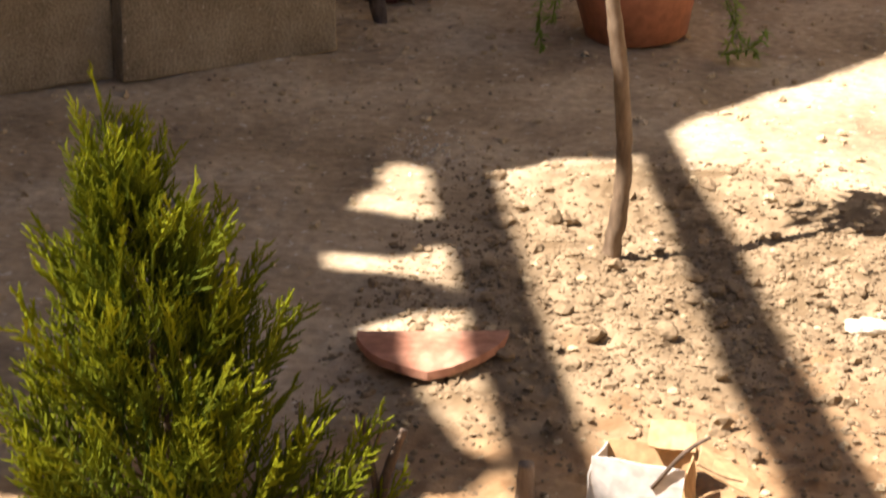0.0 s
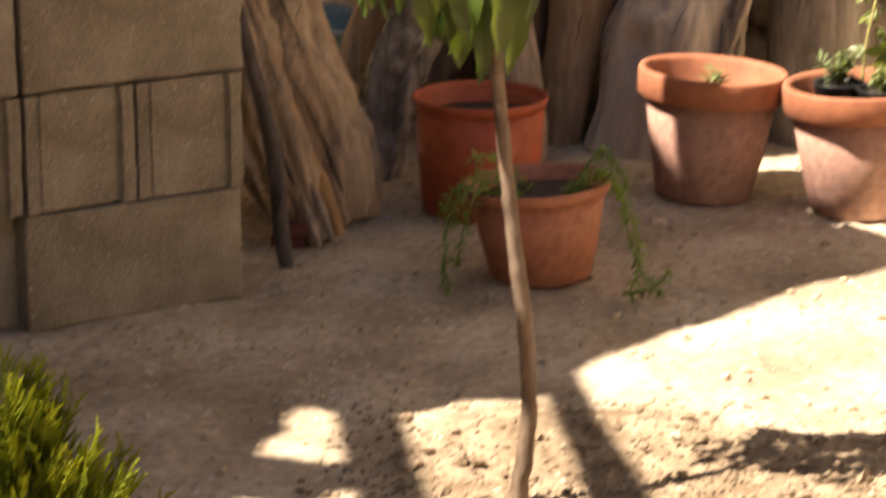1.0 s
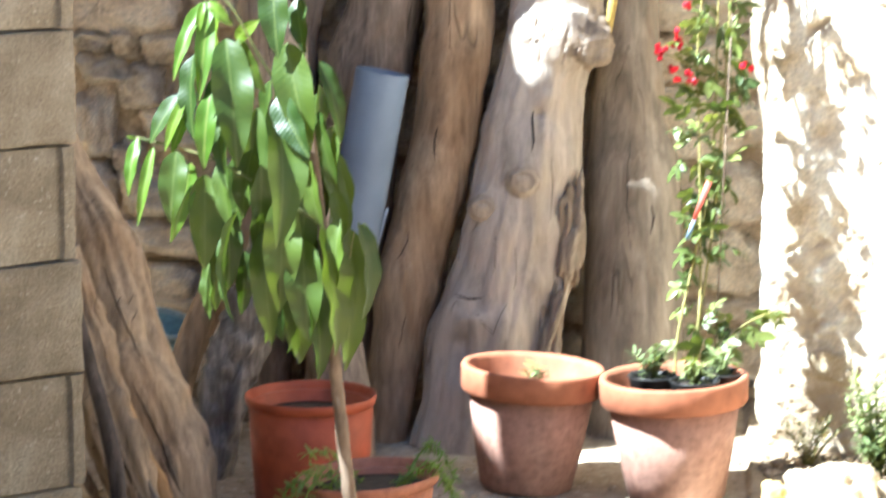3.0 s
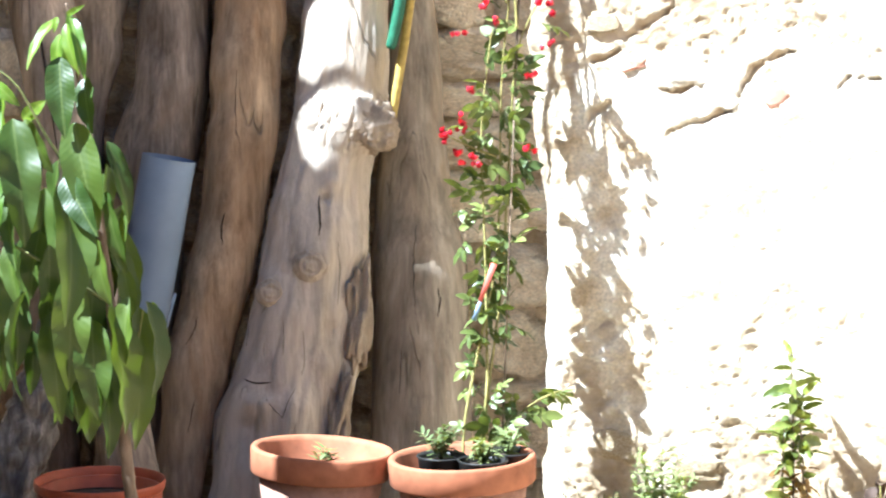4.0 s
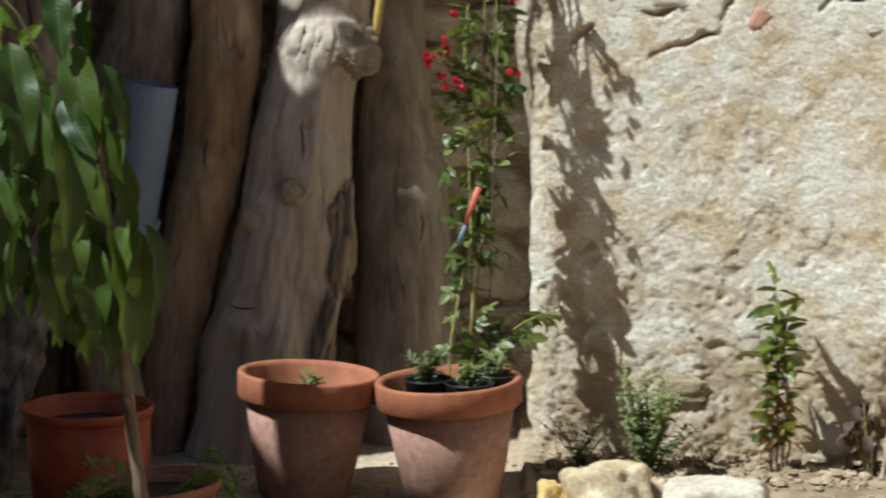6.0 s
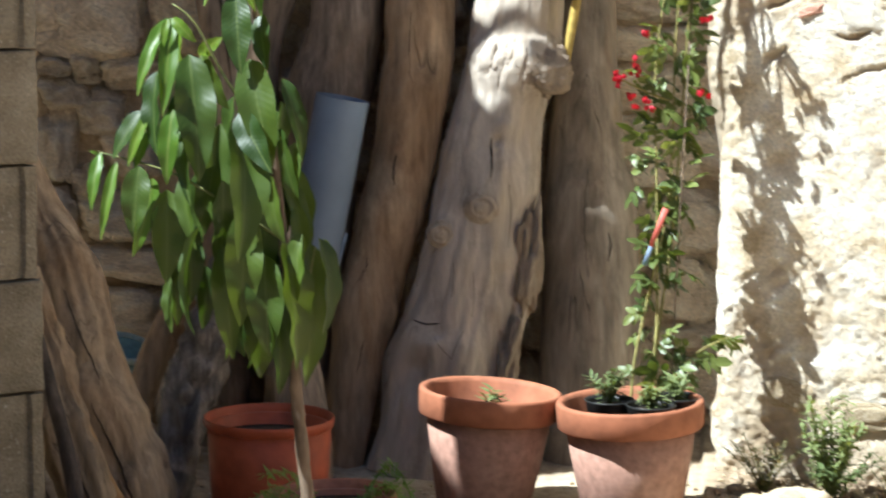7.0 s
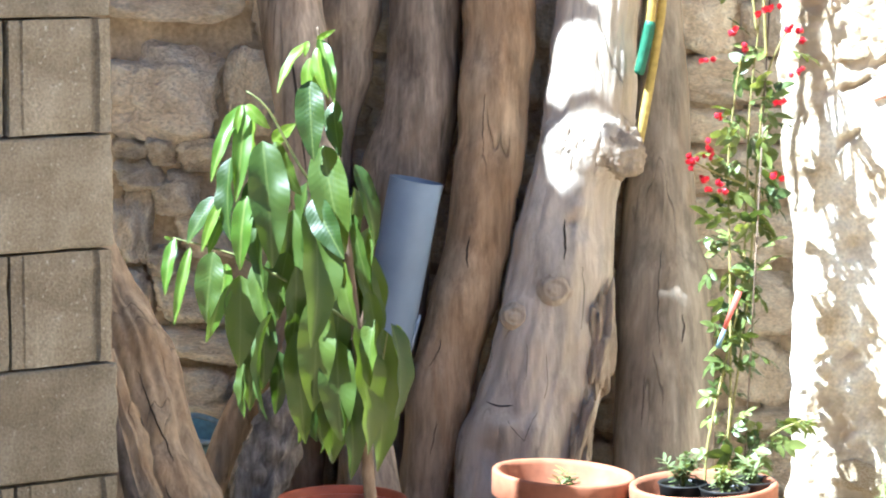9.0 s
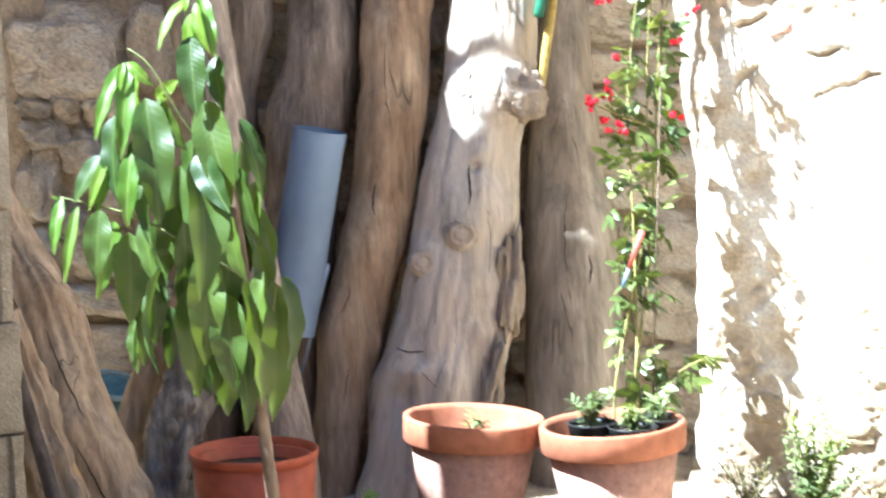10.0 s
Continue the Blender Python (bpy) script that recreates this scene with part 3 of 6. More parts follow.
trunk = log("tree_trunk", [(-0.500, 5.803, -0.02, 0.138), (-0.480, 5.822, 0.180, 0.127), (-0.438, 5.850, 0.374, 0.113), (-0.410, 5.880, 0.552, 0.108), (-0.390, 5.909, 0.729, 0.095), (-0.357, 5.940, 0.931, 0.092), (-0.342, 5.972, 1.144, 0.088), (-0.335, 5.985, 1.262, 0.086), (-0.31, 6.04, 1.7, 0.085)],
    WOOD_PALE, "thick bleached trunk with a burl and knots", 0.15, 5.0, 5.0, 150, 0.006, ridges=0.07, category="log", frayed=(0.775, 0.905, 0.0065),
    bumps=[((-0.38, 5.855, 0.850), 0.060, 0.026), ((-0.31, 5.87, 0.835), 0.060, 0.040), ((-0.335, 5.83, 0.855), 0.030, 0.012), ((-0.36, 5.82, 0.80), 0.035, 0.012), ((-0.385, 5.82, 0.875), 0.014, -0.008), ((-0.405, 5.83, 0.83), 0.014, -0.007), ((-0.405, 5.77, 0.565), 0.042, 0.016), ((-0.405, 5.765, 0.558), 0.020, -0.020),
           ((-0.492, 5.79, 0.508), 0.036, 0.014), ((-0.494, 5.77, 0.504), 0.018, -0.014), ((-0.365, 5.82, 0.72), 0.030, 0.014), ((-0.36, 5.82, 0.64), 0.025, 0.012), ((-0.52, 5.72, 0.27), 0.03, 0.016), ((-0.50, 5.71, 0.30), 0.02, -0.014),
           ((-0.39, 5.69, 0.18), 0.03, -0.016), ((-0.43, 5.69, 0.12), 0.05, 0.014), ((-0.385, 5.81, 0.66), 0.014, -0.016), ((-0.385, 5.81, 0.69), 0.012, -0.016), ((-0.57, 5.74, 0.30), 0.05, 0.020), ((-0.54, 5.72, 0.345), 0.022, -0.014), ((-0.50, 5.71, 0.352), 0.018, -0.010), ((-0.44, 5.72, 0.22), 0.05, 0.012),
           ((-0.55, 5.72, 0.22), 0.03, -0.014), ((-0.545, 5.70, 0.318), 0.016, -0.016), ((-0.520, 5.69, 0.312), 0.016, -0.018), ((-0.495, 5.69, 0.314), 0.014, -0.014), ((-0.53, 5.70, 0.340), 0.024, 0.012), ((-0.50, 5.69, 0.290), 0.026, 0.012), ((-0.43, 5.70, 0.27), 0.04, 0.014), ((-0.40, 5.72, 0.34), 0.025, -0.012), ((-0.38, 5.75, 0.35), 0.03, 0.012), ((-0.37, 5.77, 0.42), 0.025, -0.008), ((-0.47, 5.76, 0.62), 0.03, 0.008), ((-0.37, 5.83, 0.76), 0.035, 0.012), ((-0.34, 5.86, 0.78), 0.03, 0.014)])
o = Vector((-0.500, 5.803, -0.02))


def lump(name, at, size, seed, mat, rough=0.35, freq=(1.4, 3.4, 8.0), label="", tilt=0.0):
    bm = bmesh.new()
    for v in bmesh.ops.create_icosphere(bm, subdivisions=5, radius=1)["verts"]:
        p = v.co.copy()
        k = 1 + rough * (noise.noise(p * freq[0] + Vector((seed, 0, 0))) + 0.7 * noise.noise(Vector((p.x, p.y, p.z * 0.6)) * freq[1] + Vector((0, seed, 0))) + 0.35 * noise.noise(p * freq[2]) + 0.08 * noise.noise(p * 12))
        v.co = Vector((p.x * size[0], p.y * size[1], p.z * size[2])) * k
    ob = part(name, bm, mat, trunk, label)
    ob.matrix_basis = Matrix.Translation(Vector(at) - o) @ Matrix.Rotation(tilt, 4, "Y")


KNOT_WOOD = wood("knot_wood", (0.24, 0.175, 0.12), (0.34, 0.265, 0.19), (0.44, 0.36, 0.275), 1.5, (0.8, 1.15), (0.75, 1.15), 0.3)
KNOT_FACE = wood("trunk_knot", (0.32, 0.245, 0.175), (0.41, 0.335, 0.252), (0.50, 0.425, 0.335), 1.5, (0.85, 1.12), (0.82, 1.12), 0.3)
lump("burl", (-0.300, 5.868, 0.832), (0.064, 0.058, 0.060), 3.0, KNOT_WOOD, 0.30, (1.1, 2.6, 7.0), "lumpy cracked burl")
lump("bark_strip", (-0.328, 5.835, 0.42), (0.032, 0.05, 0.12), 5.0, KNOT_WOOD, 0.45, (1.5, 3.0, 7.0), "loose strip of brown bark", 0.10)
lump("bark_strip", (-0.362, 5.785, 0.22), (0.026, 0.04, 0.11), 6.0, KNOT_WOOD, 0.45, (1.5, 3.0, 7.0), "loose strip of brown bark", 0.16)
DARK_CRACK = material("dark_crack", [(0.02, 0.015, 0.012), (0.04, 0.03, 0.025)], 10, 2, 0.95, 0.1, 50)


def on_surface(ob, x, z):
    """The near surface of a log at x, z, in the log's own measure."""
    tree = BVHTree.FromPolygons([v.co for v in ob.data.vertices], [p.vertices[:] for p in ob.data.polygons])
    q = Vector((x, 4.0, z)) - ob.location
    return lambda dx, dz: tree.ray_cast(q + Vector((dx, 0, dz)), Vector((0, 1, 0)))[0]


def cracks(ob, lines):
    """Dark drying cracks drawn along a log's surface through x, z points, with a thickness."""
    at_surface = on_surface(ob, 0, 0)
    for r, *line in lines:
        pts, _ = spline([Vector((x, 0, z)) for x, z in line], [0] * len(line), 0.006)
        pts = [at_surface(p.x + 0.003 * noise.noise(p * 70), p.z) for p in pts]
        pts = [p for p in pts if p]
        if len(pts) > 3:
            bm = bmesh.new()
            tube(bm, pts, [max(0.0005, r * math.sin(math.pi * (0.1 + 0.85 * i / (len(pts) - 1)))) for i in range(len(pts))], 6, 0.3, 60)
            part("crack", bm, DARK_CRACK, ob, "dark drying crack")


trunk_at = on_surface(trunk, 0, 0)
for (x, z), r in (((-0.413, 0.553), 0.034), ((-0.497, 0.495), 0.029)):
    spot = trunk_at(x, z)
    bm = bmesh.new()
    for v in bmesh.ops.create_icosphere(bm, subdivisions=4, radius=1)["verts"]:
        d = math.hypot(v.co.x, v.co.z)
        ripple = 0.006 * math.cos(d * 15) * (1 - 0.5 * d)
        v.co = Vector((v.co.x * r * 1.15, v.co.y * 0.019 + (ripple * 0.5 if v.co.y < 0 else 0), v.co.z * r)) * (1 + 0.15 * noise.noise(v.co * 2))
    ob = part("knot", bm, KNOT_FACE, trunk, "ringed brown knot")
    ob.matrix_basis = Matrix.Translation(spot) @ Matrix.Rotation(radians(-6), 4, "X")
cracks(trunk, [(0.0022, (-0.552, 0.318), (-0.525, 0.312), (-0.495, 0.315)), (0.0007, (-0.47, 0.44), (-0.468, 0.40), (-0.472, 0.37)), (0.0026, (-0.399, 0.695), (-0.396, 0.66), (-0.396, 0.615)), (0.0008, (-0.505, 0.285), (-0.487, 0.262), (-0.470, 0.246)), (0.0008, (-0.470, 0.246), (-0.460, 0.275), (-0.447, 0.303)),
               (0.0008, (-0.552, 0.46), (-0.547, 0.41), (-0.55, 0.38)), (0.0010, (-0.40, 0.98), (-0.395, 1.05), (-0.39, 1.12)), (0.0009, (-0.36, 0.60), (-0.355, 0.54), (-0.36, 0.47)), (0.0007, (-0.43, 0.42), (-0.425, 0.37), (-0.43, 0.33))])
cracks(curved, [(0.0013, (-0.651, 0.44), (-0.662, 0.41), (-0.676, 0.385)), (0.0022, (-0.598, 0.655), (-0.603, 0.62), (-0.600, 0.59)), (0.0012, (-0.57, 0.95), (-0.575, 0.88), (-0.572, 0.82)), (0.0011, (-0.66, 0.27), (-0.672, 0.20))])
tapered = log("log", [(-0.184, 5.905, -0.02, 0.108), (-0.186, 5.925, 0.130, 0.108), (-0.199, 5.98, 0.508, 0.104), (-0.210, 6.00, 0.664, 0.081), (-0.207, 6.03, 0.906, 0.059), (-0.211, 6.05, 1.147, 0.041), (-0.207, 6.06, 1.268, 0.036), (-0.20, 6.07, 1.7, 0.03)],
    wood("smooth_grey_wood", (0.23, 0.18, 0.13), (0.32, 0.265, 0.20), (0.39, 0.335, 0.265), 1.0, (0.82, 1.14)), "smooth grey log tapering upwards, leaning on the wall", 0.05, 5, 6.0, bumps=[((-0.24, 5.91, 0.42), 0.02, 0.008)], ridges=0.04)
cracks(tapered, [(0.0011, (-0.20, 0.62), (-0.205, 0.52), (-0.20, 0.43)), (0.0022, (-0.155, 0.49), (-0.150, 0.46), (-0.153, 0.43)), (0.0009, (-0.23, 0.36), (-0.235, 0.27))])
# the split slab beside the blocks, and the lumber behind it
slab = log("split_trunk", [(-1.015, 5.15, -0.01, 0.070), (-1.035, 5.169, 0.062, 0.090), (-1.130, 5.226, 0.251, 0.098), (-1.190, 5.286, 0.455, 0.075), (-1.275, 5.339, 0.629, 0.060), (-1.42, 5.42, 0.85, 0.05)],
    WOOD_SPLIT, "broad splintered brown trunk leaning behind the blocks", 0.26, 7, 7.0, 90, 0.008, ridges=0.12, bumps=[((-1.16, 5.15, 0.37), 0.03, -0.012)])
rs2 = random.Random(31)
for k in range(6):
    bm = bmesh.new()
    a = Vector((rs2.uniform(-0.11, 0.03), rs2.uniform(-0.13, -0.09), rs2.uniform(0.0, 0.06)))
    b = a + Vector((-0.30, 0.18, 0.50)).normalized() * rs2.uniform(0.10, 0.26) + Vector((rs2.uniform(-0.02, 0.02), 0, 0))
    tube(bm, [a, a.lerp(b, 0.4), b], [rs2.uniform(0.003, 0.006), rs2.uniform(0.009, 0.016), 0.003], 9, 0.4, 25, k, 0.01, flat=0.6)
    part("splinter", bm, WOOD_BROWN if k % 3 else WOOD_GREY, slab)
cracks(slab, [(0.0028, (-1.06, 0.06), (-1.11, 0.18), (-1.155, 0.29)), (0.0022, (-1.00, 0.05), (-1.05, 0.16), (-1.10, 0.26)), (0.0020, (-1.12, 0.24), (-1.18, 0.40), (-1.24, 0.53)), (0.0030, (-1.15, 0.36), (-1.165, 0.385), (-1.17, 0.40)), (0.0016, (-1.09, 0.30), (-1.14, 0.40), (-1.17, 0.46)),
              (0.0014, (-1.03, 0.04), (-1.07, 0.12), (-1.10, 0.19))])
offcut = log("split_trunk", [(-1.026, 4.973, -0.005, 0.024), (-1.06, 4.99, 0.06, 0.032), (-1.103, 5.013, 0.142, 0.047), (-1.165, 5.062, 0.308, 0.045), (-1.24, 5.12, 0.5, 0.04)],
    WOOD_SPLIT, "splintered brown offcut with torn fibres", 0.30, 12, 8.0, 60, 0.006, ridges=0.5)
cracks(offcut, [(0.0025, (-1.04, 0.05), (-1.075, 0.12), (-1.11, 0.21)), (0.0020, (-1.075, 0.08), (-1.10, 0.15), (-1.14, 0.26))])
for k in range(5):
    bm = bmesh.new()
    a = Vector((rs2.uniform(-0.03, 0.035), rs2.uniform(-0.05, -0.02), 0.004))
    b = a + Vector((-0.28, 0.15, 0.60)).normalized() * rs2.uniform(0.09, 0.22)
    tube(bm, [a, a.lerp(b, 0.4), b], [rs2.uniform(0.002, 0.005), rs2.uniform(0.008, 0.013), 0.002], 9, 0.4, 25, k + 20, 0.01, flat=0.6)
    part("splinter", bm, WOOD_BROWN if k % 2 else WOOD_GREY, offcut)
log("splinter", [(-1.00, 5.03, -0.005, 0.010), (-1.03, 5.04, 0.07, 0.016), (-1.075, 5.06, 0.16, 0.014), (-1.12, 5.09, 0.27, 0.008)],
    material("fresh_torn_wood", [(0.30, 0.17, 0.07), (0.52, 0.32, 0.14)], 14, 5, 0.8, 0.5, 60, stretch=(1, 1, 0.2)), "torn orange-brown wood splinter", 0.3, 20, 3.0, 16, 0.01)
log("stick", [(-1.044, 4.80, -0.01, 0.011), (-1.062, 4.834, 0.046, 0.015), (-1.083, 4.873, 0.178, 0.015), (-1.134, 4.922, 0.339, 0.013), (-1.17, 4.95, 0.45, 0.012)],
    wood("stick_wood", (0.055, 0.042, 0.036), (0.11, 0.088, 0.076), (0.17, 0.14, 0.12)), "thin dark stick leaning beside the blocks", 0.1, 14, 9.0, 14, 0.01)
log("plank_log", [(-1.13, 5.56, 0.0, 0.03), (-1.098, 5.583, 0.166, 0.030), (-1.055, 5.608, 0.289, 0.034), (-0.959, 5.641, 0.457, 0.040), (-0.87, 5.67, 0.62, 0.04)],
    WOOD_BROWN, "light brown beam leaning against the logs", 0.06, 8, 10.0, 20, 0.012)
log("bark_log", [(-1.03, 5.44, -0.01, 0.046), (-1.012, 5.457, 0.036, 0.046), (-0.980, 5.490, 0.200, 0.052), (-0.933, 5.516, 0.332, 0.047), (-0.86, 5.57, 0.55, 0.042)],
    BARKY, "short rough-barked grey log leaning in the pile", 0.28, 30, 11.0, 40, 0.008, ridges=0.3)

# ---- pots ----
def pot(name, at, rim, foot, height, lip, mat, label, lean=(0, 0), over=0.012, soil=None, soil_z=0.0, wob=0.0, rim_mat=None, thick=0.014):
    thing = base(name, at, label, "plant pot")
    thing.rotation_euler = (radians(lean[0]), radians(lean[1]), 0)
    body = rim - over
    bm = bmesh.new()
    lathe(bm, [(foot - 0.006, 0.0), (foot, 0.004), (foot + (body - foot) * 0.5, (height - lip) * 0.5), (body - 0.002, height - lip + 0.004), (body - 0.014, height - lip + 0.004), (foot - 0.006, 0.02)], 72, wob)
    part("shell", bm, mat, thing)
    bm = bmesh.new()
    low = height - lip
    lathe(bm, [(body - 0.014, low - 0.002), (rim - 0.006, low - 0.001), (rim - 0.002, low + 0.003), (rim, height - 0.006), (rim - thick * 0.14, height - 0.001), (rim - thick * 0.43, height), (rim - thick, height - 0.002), (rim - thick - 0.003, height - 0.01), (body - thick - 0.002, low)], 72, wob, caps=False)
    part("rim", bm, rim_mat or mat, thing)
    if soil:
        bm = bmesh.new()
        r = foot + (body - foot) * soil_z / height - 0.012
        lathe(bm, [(0.0001, soil_z + 0.006), (r * 0.5, soil_z + 0.004), (r, soil_z)], 40)
        part("soil", bm, soil, thing)
    return thing


pot("flower_pot", (-0.383, 5.42, 0.0), 0.1405, 0.090, 0.243, 0.052, TERRACOTTA, "wide terracotta flower pot with a thick rim", (-1.0, 3.2), over=0.015, rim_mat=CLAY_RIM, soil=material("pale_dried_soil", [(0.125, 0.070, 0.05), (0.185, 0.115, 0.088)], 8, 6, 0.9, 0.4, 60), soil_z=0.195)
pot("flower_pot", (-0.087, 5.365, 0.0), 0.1435, 0.093, 0.240, 0.052, TERRACOTTA, "terracotta flower pot holding small nursery pots and a climber", (0, -2.2), over=0.015, rim_mat=CLAY_RIM, soil=POTTING, soil_z=0.175)
pot("planter", (-0.610, 4.83, 0.0), 0.1255, 0.086, 0.168, 0.02, ORANGE_POT, "orange plastic pot with trailing fern sprigs", (0, -3.5), over=0.008, soil=POTTING, soil_z=0.142, thick=0.006)
pot("planter", (-0.780, 5.235, 0.0), 0.125, 0.106, 0.219, 0.02, RED_POT, "tall red plastic pot standing in the shade", over=0.004, soil=POTTING, soil_z=0.180, thick=0.005)

# ---- drain pipe ----
bm = bmesh.new()
a, b = Vector((-0.707, 5.80, 0.774)), Vector((-0.785, 5.788, 0.350))
d = (a - b).normalized()
tube(bm, [Vector((0, 0, 0)), a - b], [0.056, 0.056], 40, ends=False)
tube(bm, [a - b, a - b - d * 0.05], [0.052, 0.052], 40, ends=False)
ob = part("drain_pipe", bm, PIPE)
ob.location = b
tagged(ob, "grey plastic drain pipe leaning against the logs", "pipe")

# pale strip added for the pale line along the pipe's lower right edge
bm = bmesh.new()
tube(bm, [Vector((0, 0, 0)), Vector((0.030, -0.003, 0.11)), Vector((0.064, -0.005, 0.23))], [0.003, 0.004, 0.003], 10, flat=0.5)
ob = part("pale_strip", bm, material("pale_blue_strip", [(0.27, 0.33, 0.42), (0.34, 0.40, 0.50)], 5, 3, 0.35, 0.02, 40))
ob.location = (-0.762, 5.805, 0.26)
tagged(ob, "narrow pale blue strip along the drain pipe's lower right edge", "strip")

# ---- unseen pergola beside the yard, added to throw the shade ----
HIGH = 2.6


def shade_from(x, y):
    """The place at the pergola's height that shades the ground at x, y."""
    s = -HIGH / SHINE.z
    return Vector((x - SHINE.x * s, y - SHINE.y * s, HIGH))


TIMBER = material("pergola_timber", [(0.20, 0.13, 0.08), (0.34, 0.24, 0.15)], 10, 5, 0.8, 0.4, 60, stretch=(1, 1, 0.2))
REED = material("shade_mat", [(0.35, 0.27, 0.15), (0.52, 0.43, 0.27)], 12, 5, 0.9, 0.5, 90, stretch=(1, 0.1, 1))
o = Vector((-2.9, 4.2, 0))
pergola = base("pergola", o, "unseen timber pergola, added with mats cut to throw the shade", "pergola")


def beam(name, a, b, w, h):
    bm = bmesh.new()
    a, b = Vector(a), Vector(b)
    box(bm, ((b - a).length, w, h), (0, 0, 0), 0.006)
    ob = part(name, bm, TIMBER, pergola, smooth=False)
    ob.matrix_basis = Matrix.Translation((a + b) / 2 - o) @ (b - a).to_track_quat("X", "Z").to_matrix().to_4x4()


def mat_panel(pts, thick=0.012):
    bm = bmesh.new()
    f = bm.faces.new([bm.verts.new(shade_from(*p) - o) for p in pts])
    for v in bmesh.ops.extrude_face_region(bm, geom=[f])["geom"]:
        if isinstance(v, bmesh.types.BMVert):
            v.co.z += thick
    bmesh.ops.recalc_face_normals(bm, faces=bm.faces)
    part("shade_mat", bm, REED, pergola, smooth=False)


beam("beam", shade_from(-0.79, 4.16), shade_from(-0.385, 2.85), 0.072, 0.05)
# mat outlines follow the shade's edges on the ground, pots and trunk
mat_panel([(-0.55, 4.40), (-0.488, 4.308), (-0.423, 4.085), (-0.331, 3.824), (-0.262, 3.571), (-0.172, 3.306), (-0.03, 2.90), (-0.145, 2.90), (-0.224, 3.151), (-0.289, 3.347), (-0.337, 3.535), (-0.40, 3.764), (-0.445, 3.934), (-0.521, 4.205), (-0.58, 4.36)])
mat_panel([(-0.82, 4.075), (-0.733, 4.064), (-0.637, 4.165), (-0.55, 4.172), (-0.521, 4.205), (-0.488, 4.308), (-0.436, 4.42), (-0.371, 4.555), (-0.296, 4.619), (-0.182, 4.83), (-0.078, 4.915), (0.038, 5.048), (-0.023, 5.126), (-0.085, 5.168), (-0.191, 5.241), (-0.308, 5.273), (-0.9, 5.32), (-1.6, 5.2), (-1.6, 4.4), (-0.95, 4.14)])
mat_panel([(-1.6, 4.35), (-0.93, 4.16), (-0.78, 4.10), (-0.919, 4.087), (-0.862, 3.984), (-0.939, 3.892), (-0.878, 3.858), (-0.72, 3.852), (-0.71, 3.77), (-0.778, 3.70), (-0.882, 3.698), (-0.866, 3.647), (-0.765, 3.639), (-0.69, 3.612),
           (-0.64, 3.535), (-0.709, 3.519), (-0.779, 3.454), (-0.76, 3.425), (-0.69, 3.40), (-0.67, 3.33), (-0.655, 3.264), (-0.572, 3.119), (-0.51, 3.08), (-0.55, 3.0), (-0.98, 2.90), (-1.6, 2.90)])
mat_panel([(-1.5, 4.90), (-0.55, 5.0), (-0.339, 5.228), (-0.399, 5.368), (-0.419, 5.508), (-0.299, 5.716), (-0.048, 5.834), (0.115, 5.925), (0.235, 5.985), (0.235, 6.036), (0.063, 6.042), (0.054, 6.073),
           (0.079, 6.101), (0.154, 6.115), (0.314, 6.122), (0.304, 6.134), (0.164, 6.143), (0.144, 6.175), (0.255, 6.228), (0.360, 6.204), (0.377, 6.217), (0.325, 6.262), (0.345, 6.313), (0.41, 6.7), (0.41, 7.1), (-1.5, 7.1)])
mat_panel([(0.222, 6.056), (0.334, 6.074), (0.334, 6.114), (0.239, 6.104)], 0.010)
for x, y in ((-2.55, 2.6), (-4.1, 2.6), (-4.1, 5.9), (-2.55, 5.9)):
    beam("post", (x, y, 0), (x, y, HIGH), 0.09, 0.09)
beam("beam", (-2.55, 2.5, HIGH - 0.05), (-2.55, 6.0, HIGH - 0.05), 0.08, 0.08)
beam("beam", (-4.1, 2.5, HIGH - 0.05), (-4.1, 6.0, HIGH - 0.05), 0.08, 0.08)
for y in (3.2, 4.0, 4.8, 5.6):
    beam("rafter", (-4.2, y, HIGH - 0.012), (-2.5, y, HIGH - 0.012), 0.05, 0.02)

# ---- hose and bucket among the logs ----
HOSE = material("yellow_hose", [(0.40, 0.28, 0.06), (0.50, 0.37, 0.10)], 6, 4, 0.5, 0.1, 60)
GREEN = material("green_hose", [(0.03, 0.12, 0.065), (0.045, 0.16, 0.09)], 6, 4, 0.5, 0.1, 60)
bm = bmesh.new()
o = Vector((-0.25, 5.79, 0.80))
tube(bm, [Vector(p) - o for p in ((-0.262, 5.93, 0.78), (-0.247, 5.90, 0.865), (-0.229, 5.90, 0.971), (-0.213, 5.90, 1.077), (-0.205, 5.90, 1.148), (-0.198, 5.92, 1.30), (-0.19, 5.95, 1.5))], [0.0095] * 7, 16, step=0.01)
tube(bm, [Vector(p) - o for p in ((-0.229, 5.885, 1.098), (-0.225, 5.885, 1.148), (-0.218, 5.90, 1.26), (-0.202, 5.93, 1.42))], [0.0095] * 4, 16, step=0.01)
hose = part("garden_hose", bm, HOSE)
hose.location = o
tagged(hose, "yellow garden hose hanging behind the bleached trunk", "hose")
bm = bmesh.new()
tube(bm, [Vector(p) - o for p in ((-0.252, 5.885, 0.994), (-0.250, 5.885, 1.002), (-0.238, 5.885, 1.054), (-0.230, 5.885, 1.095), (-0.2285, 5.885, 1.104))], [0.009, 0.0115, 0.0118, 0.0118, 0.0105], 16, step=0.01)
part("connector", bm, GREEN, hose, "green hose end")

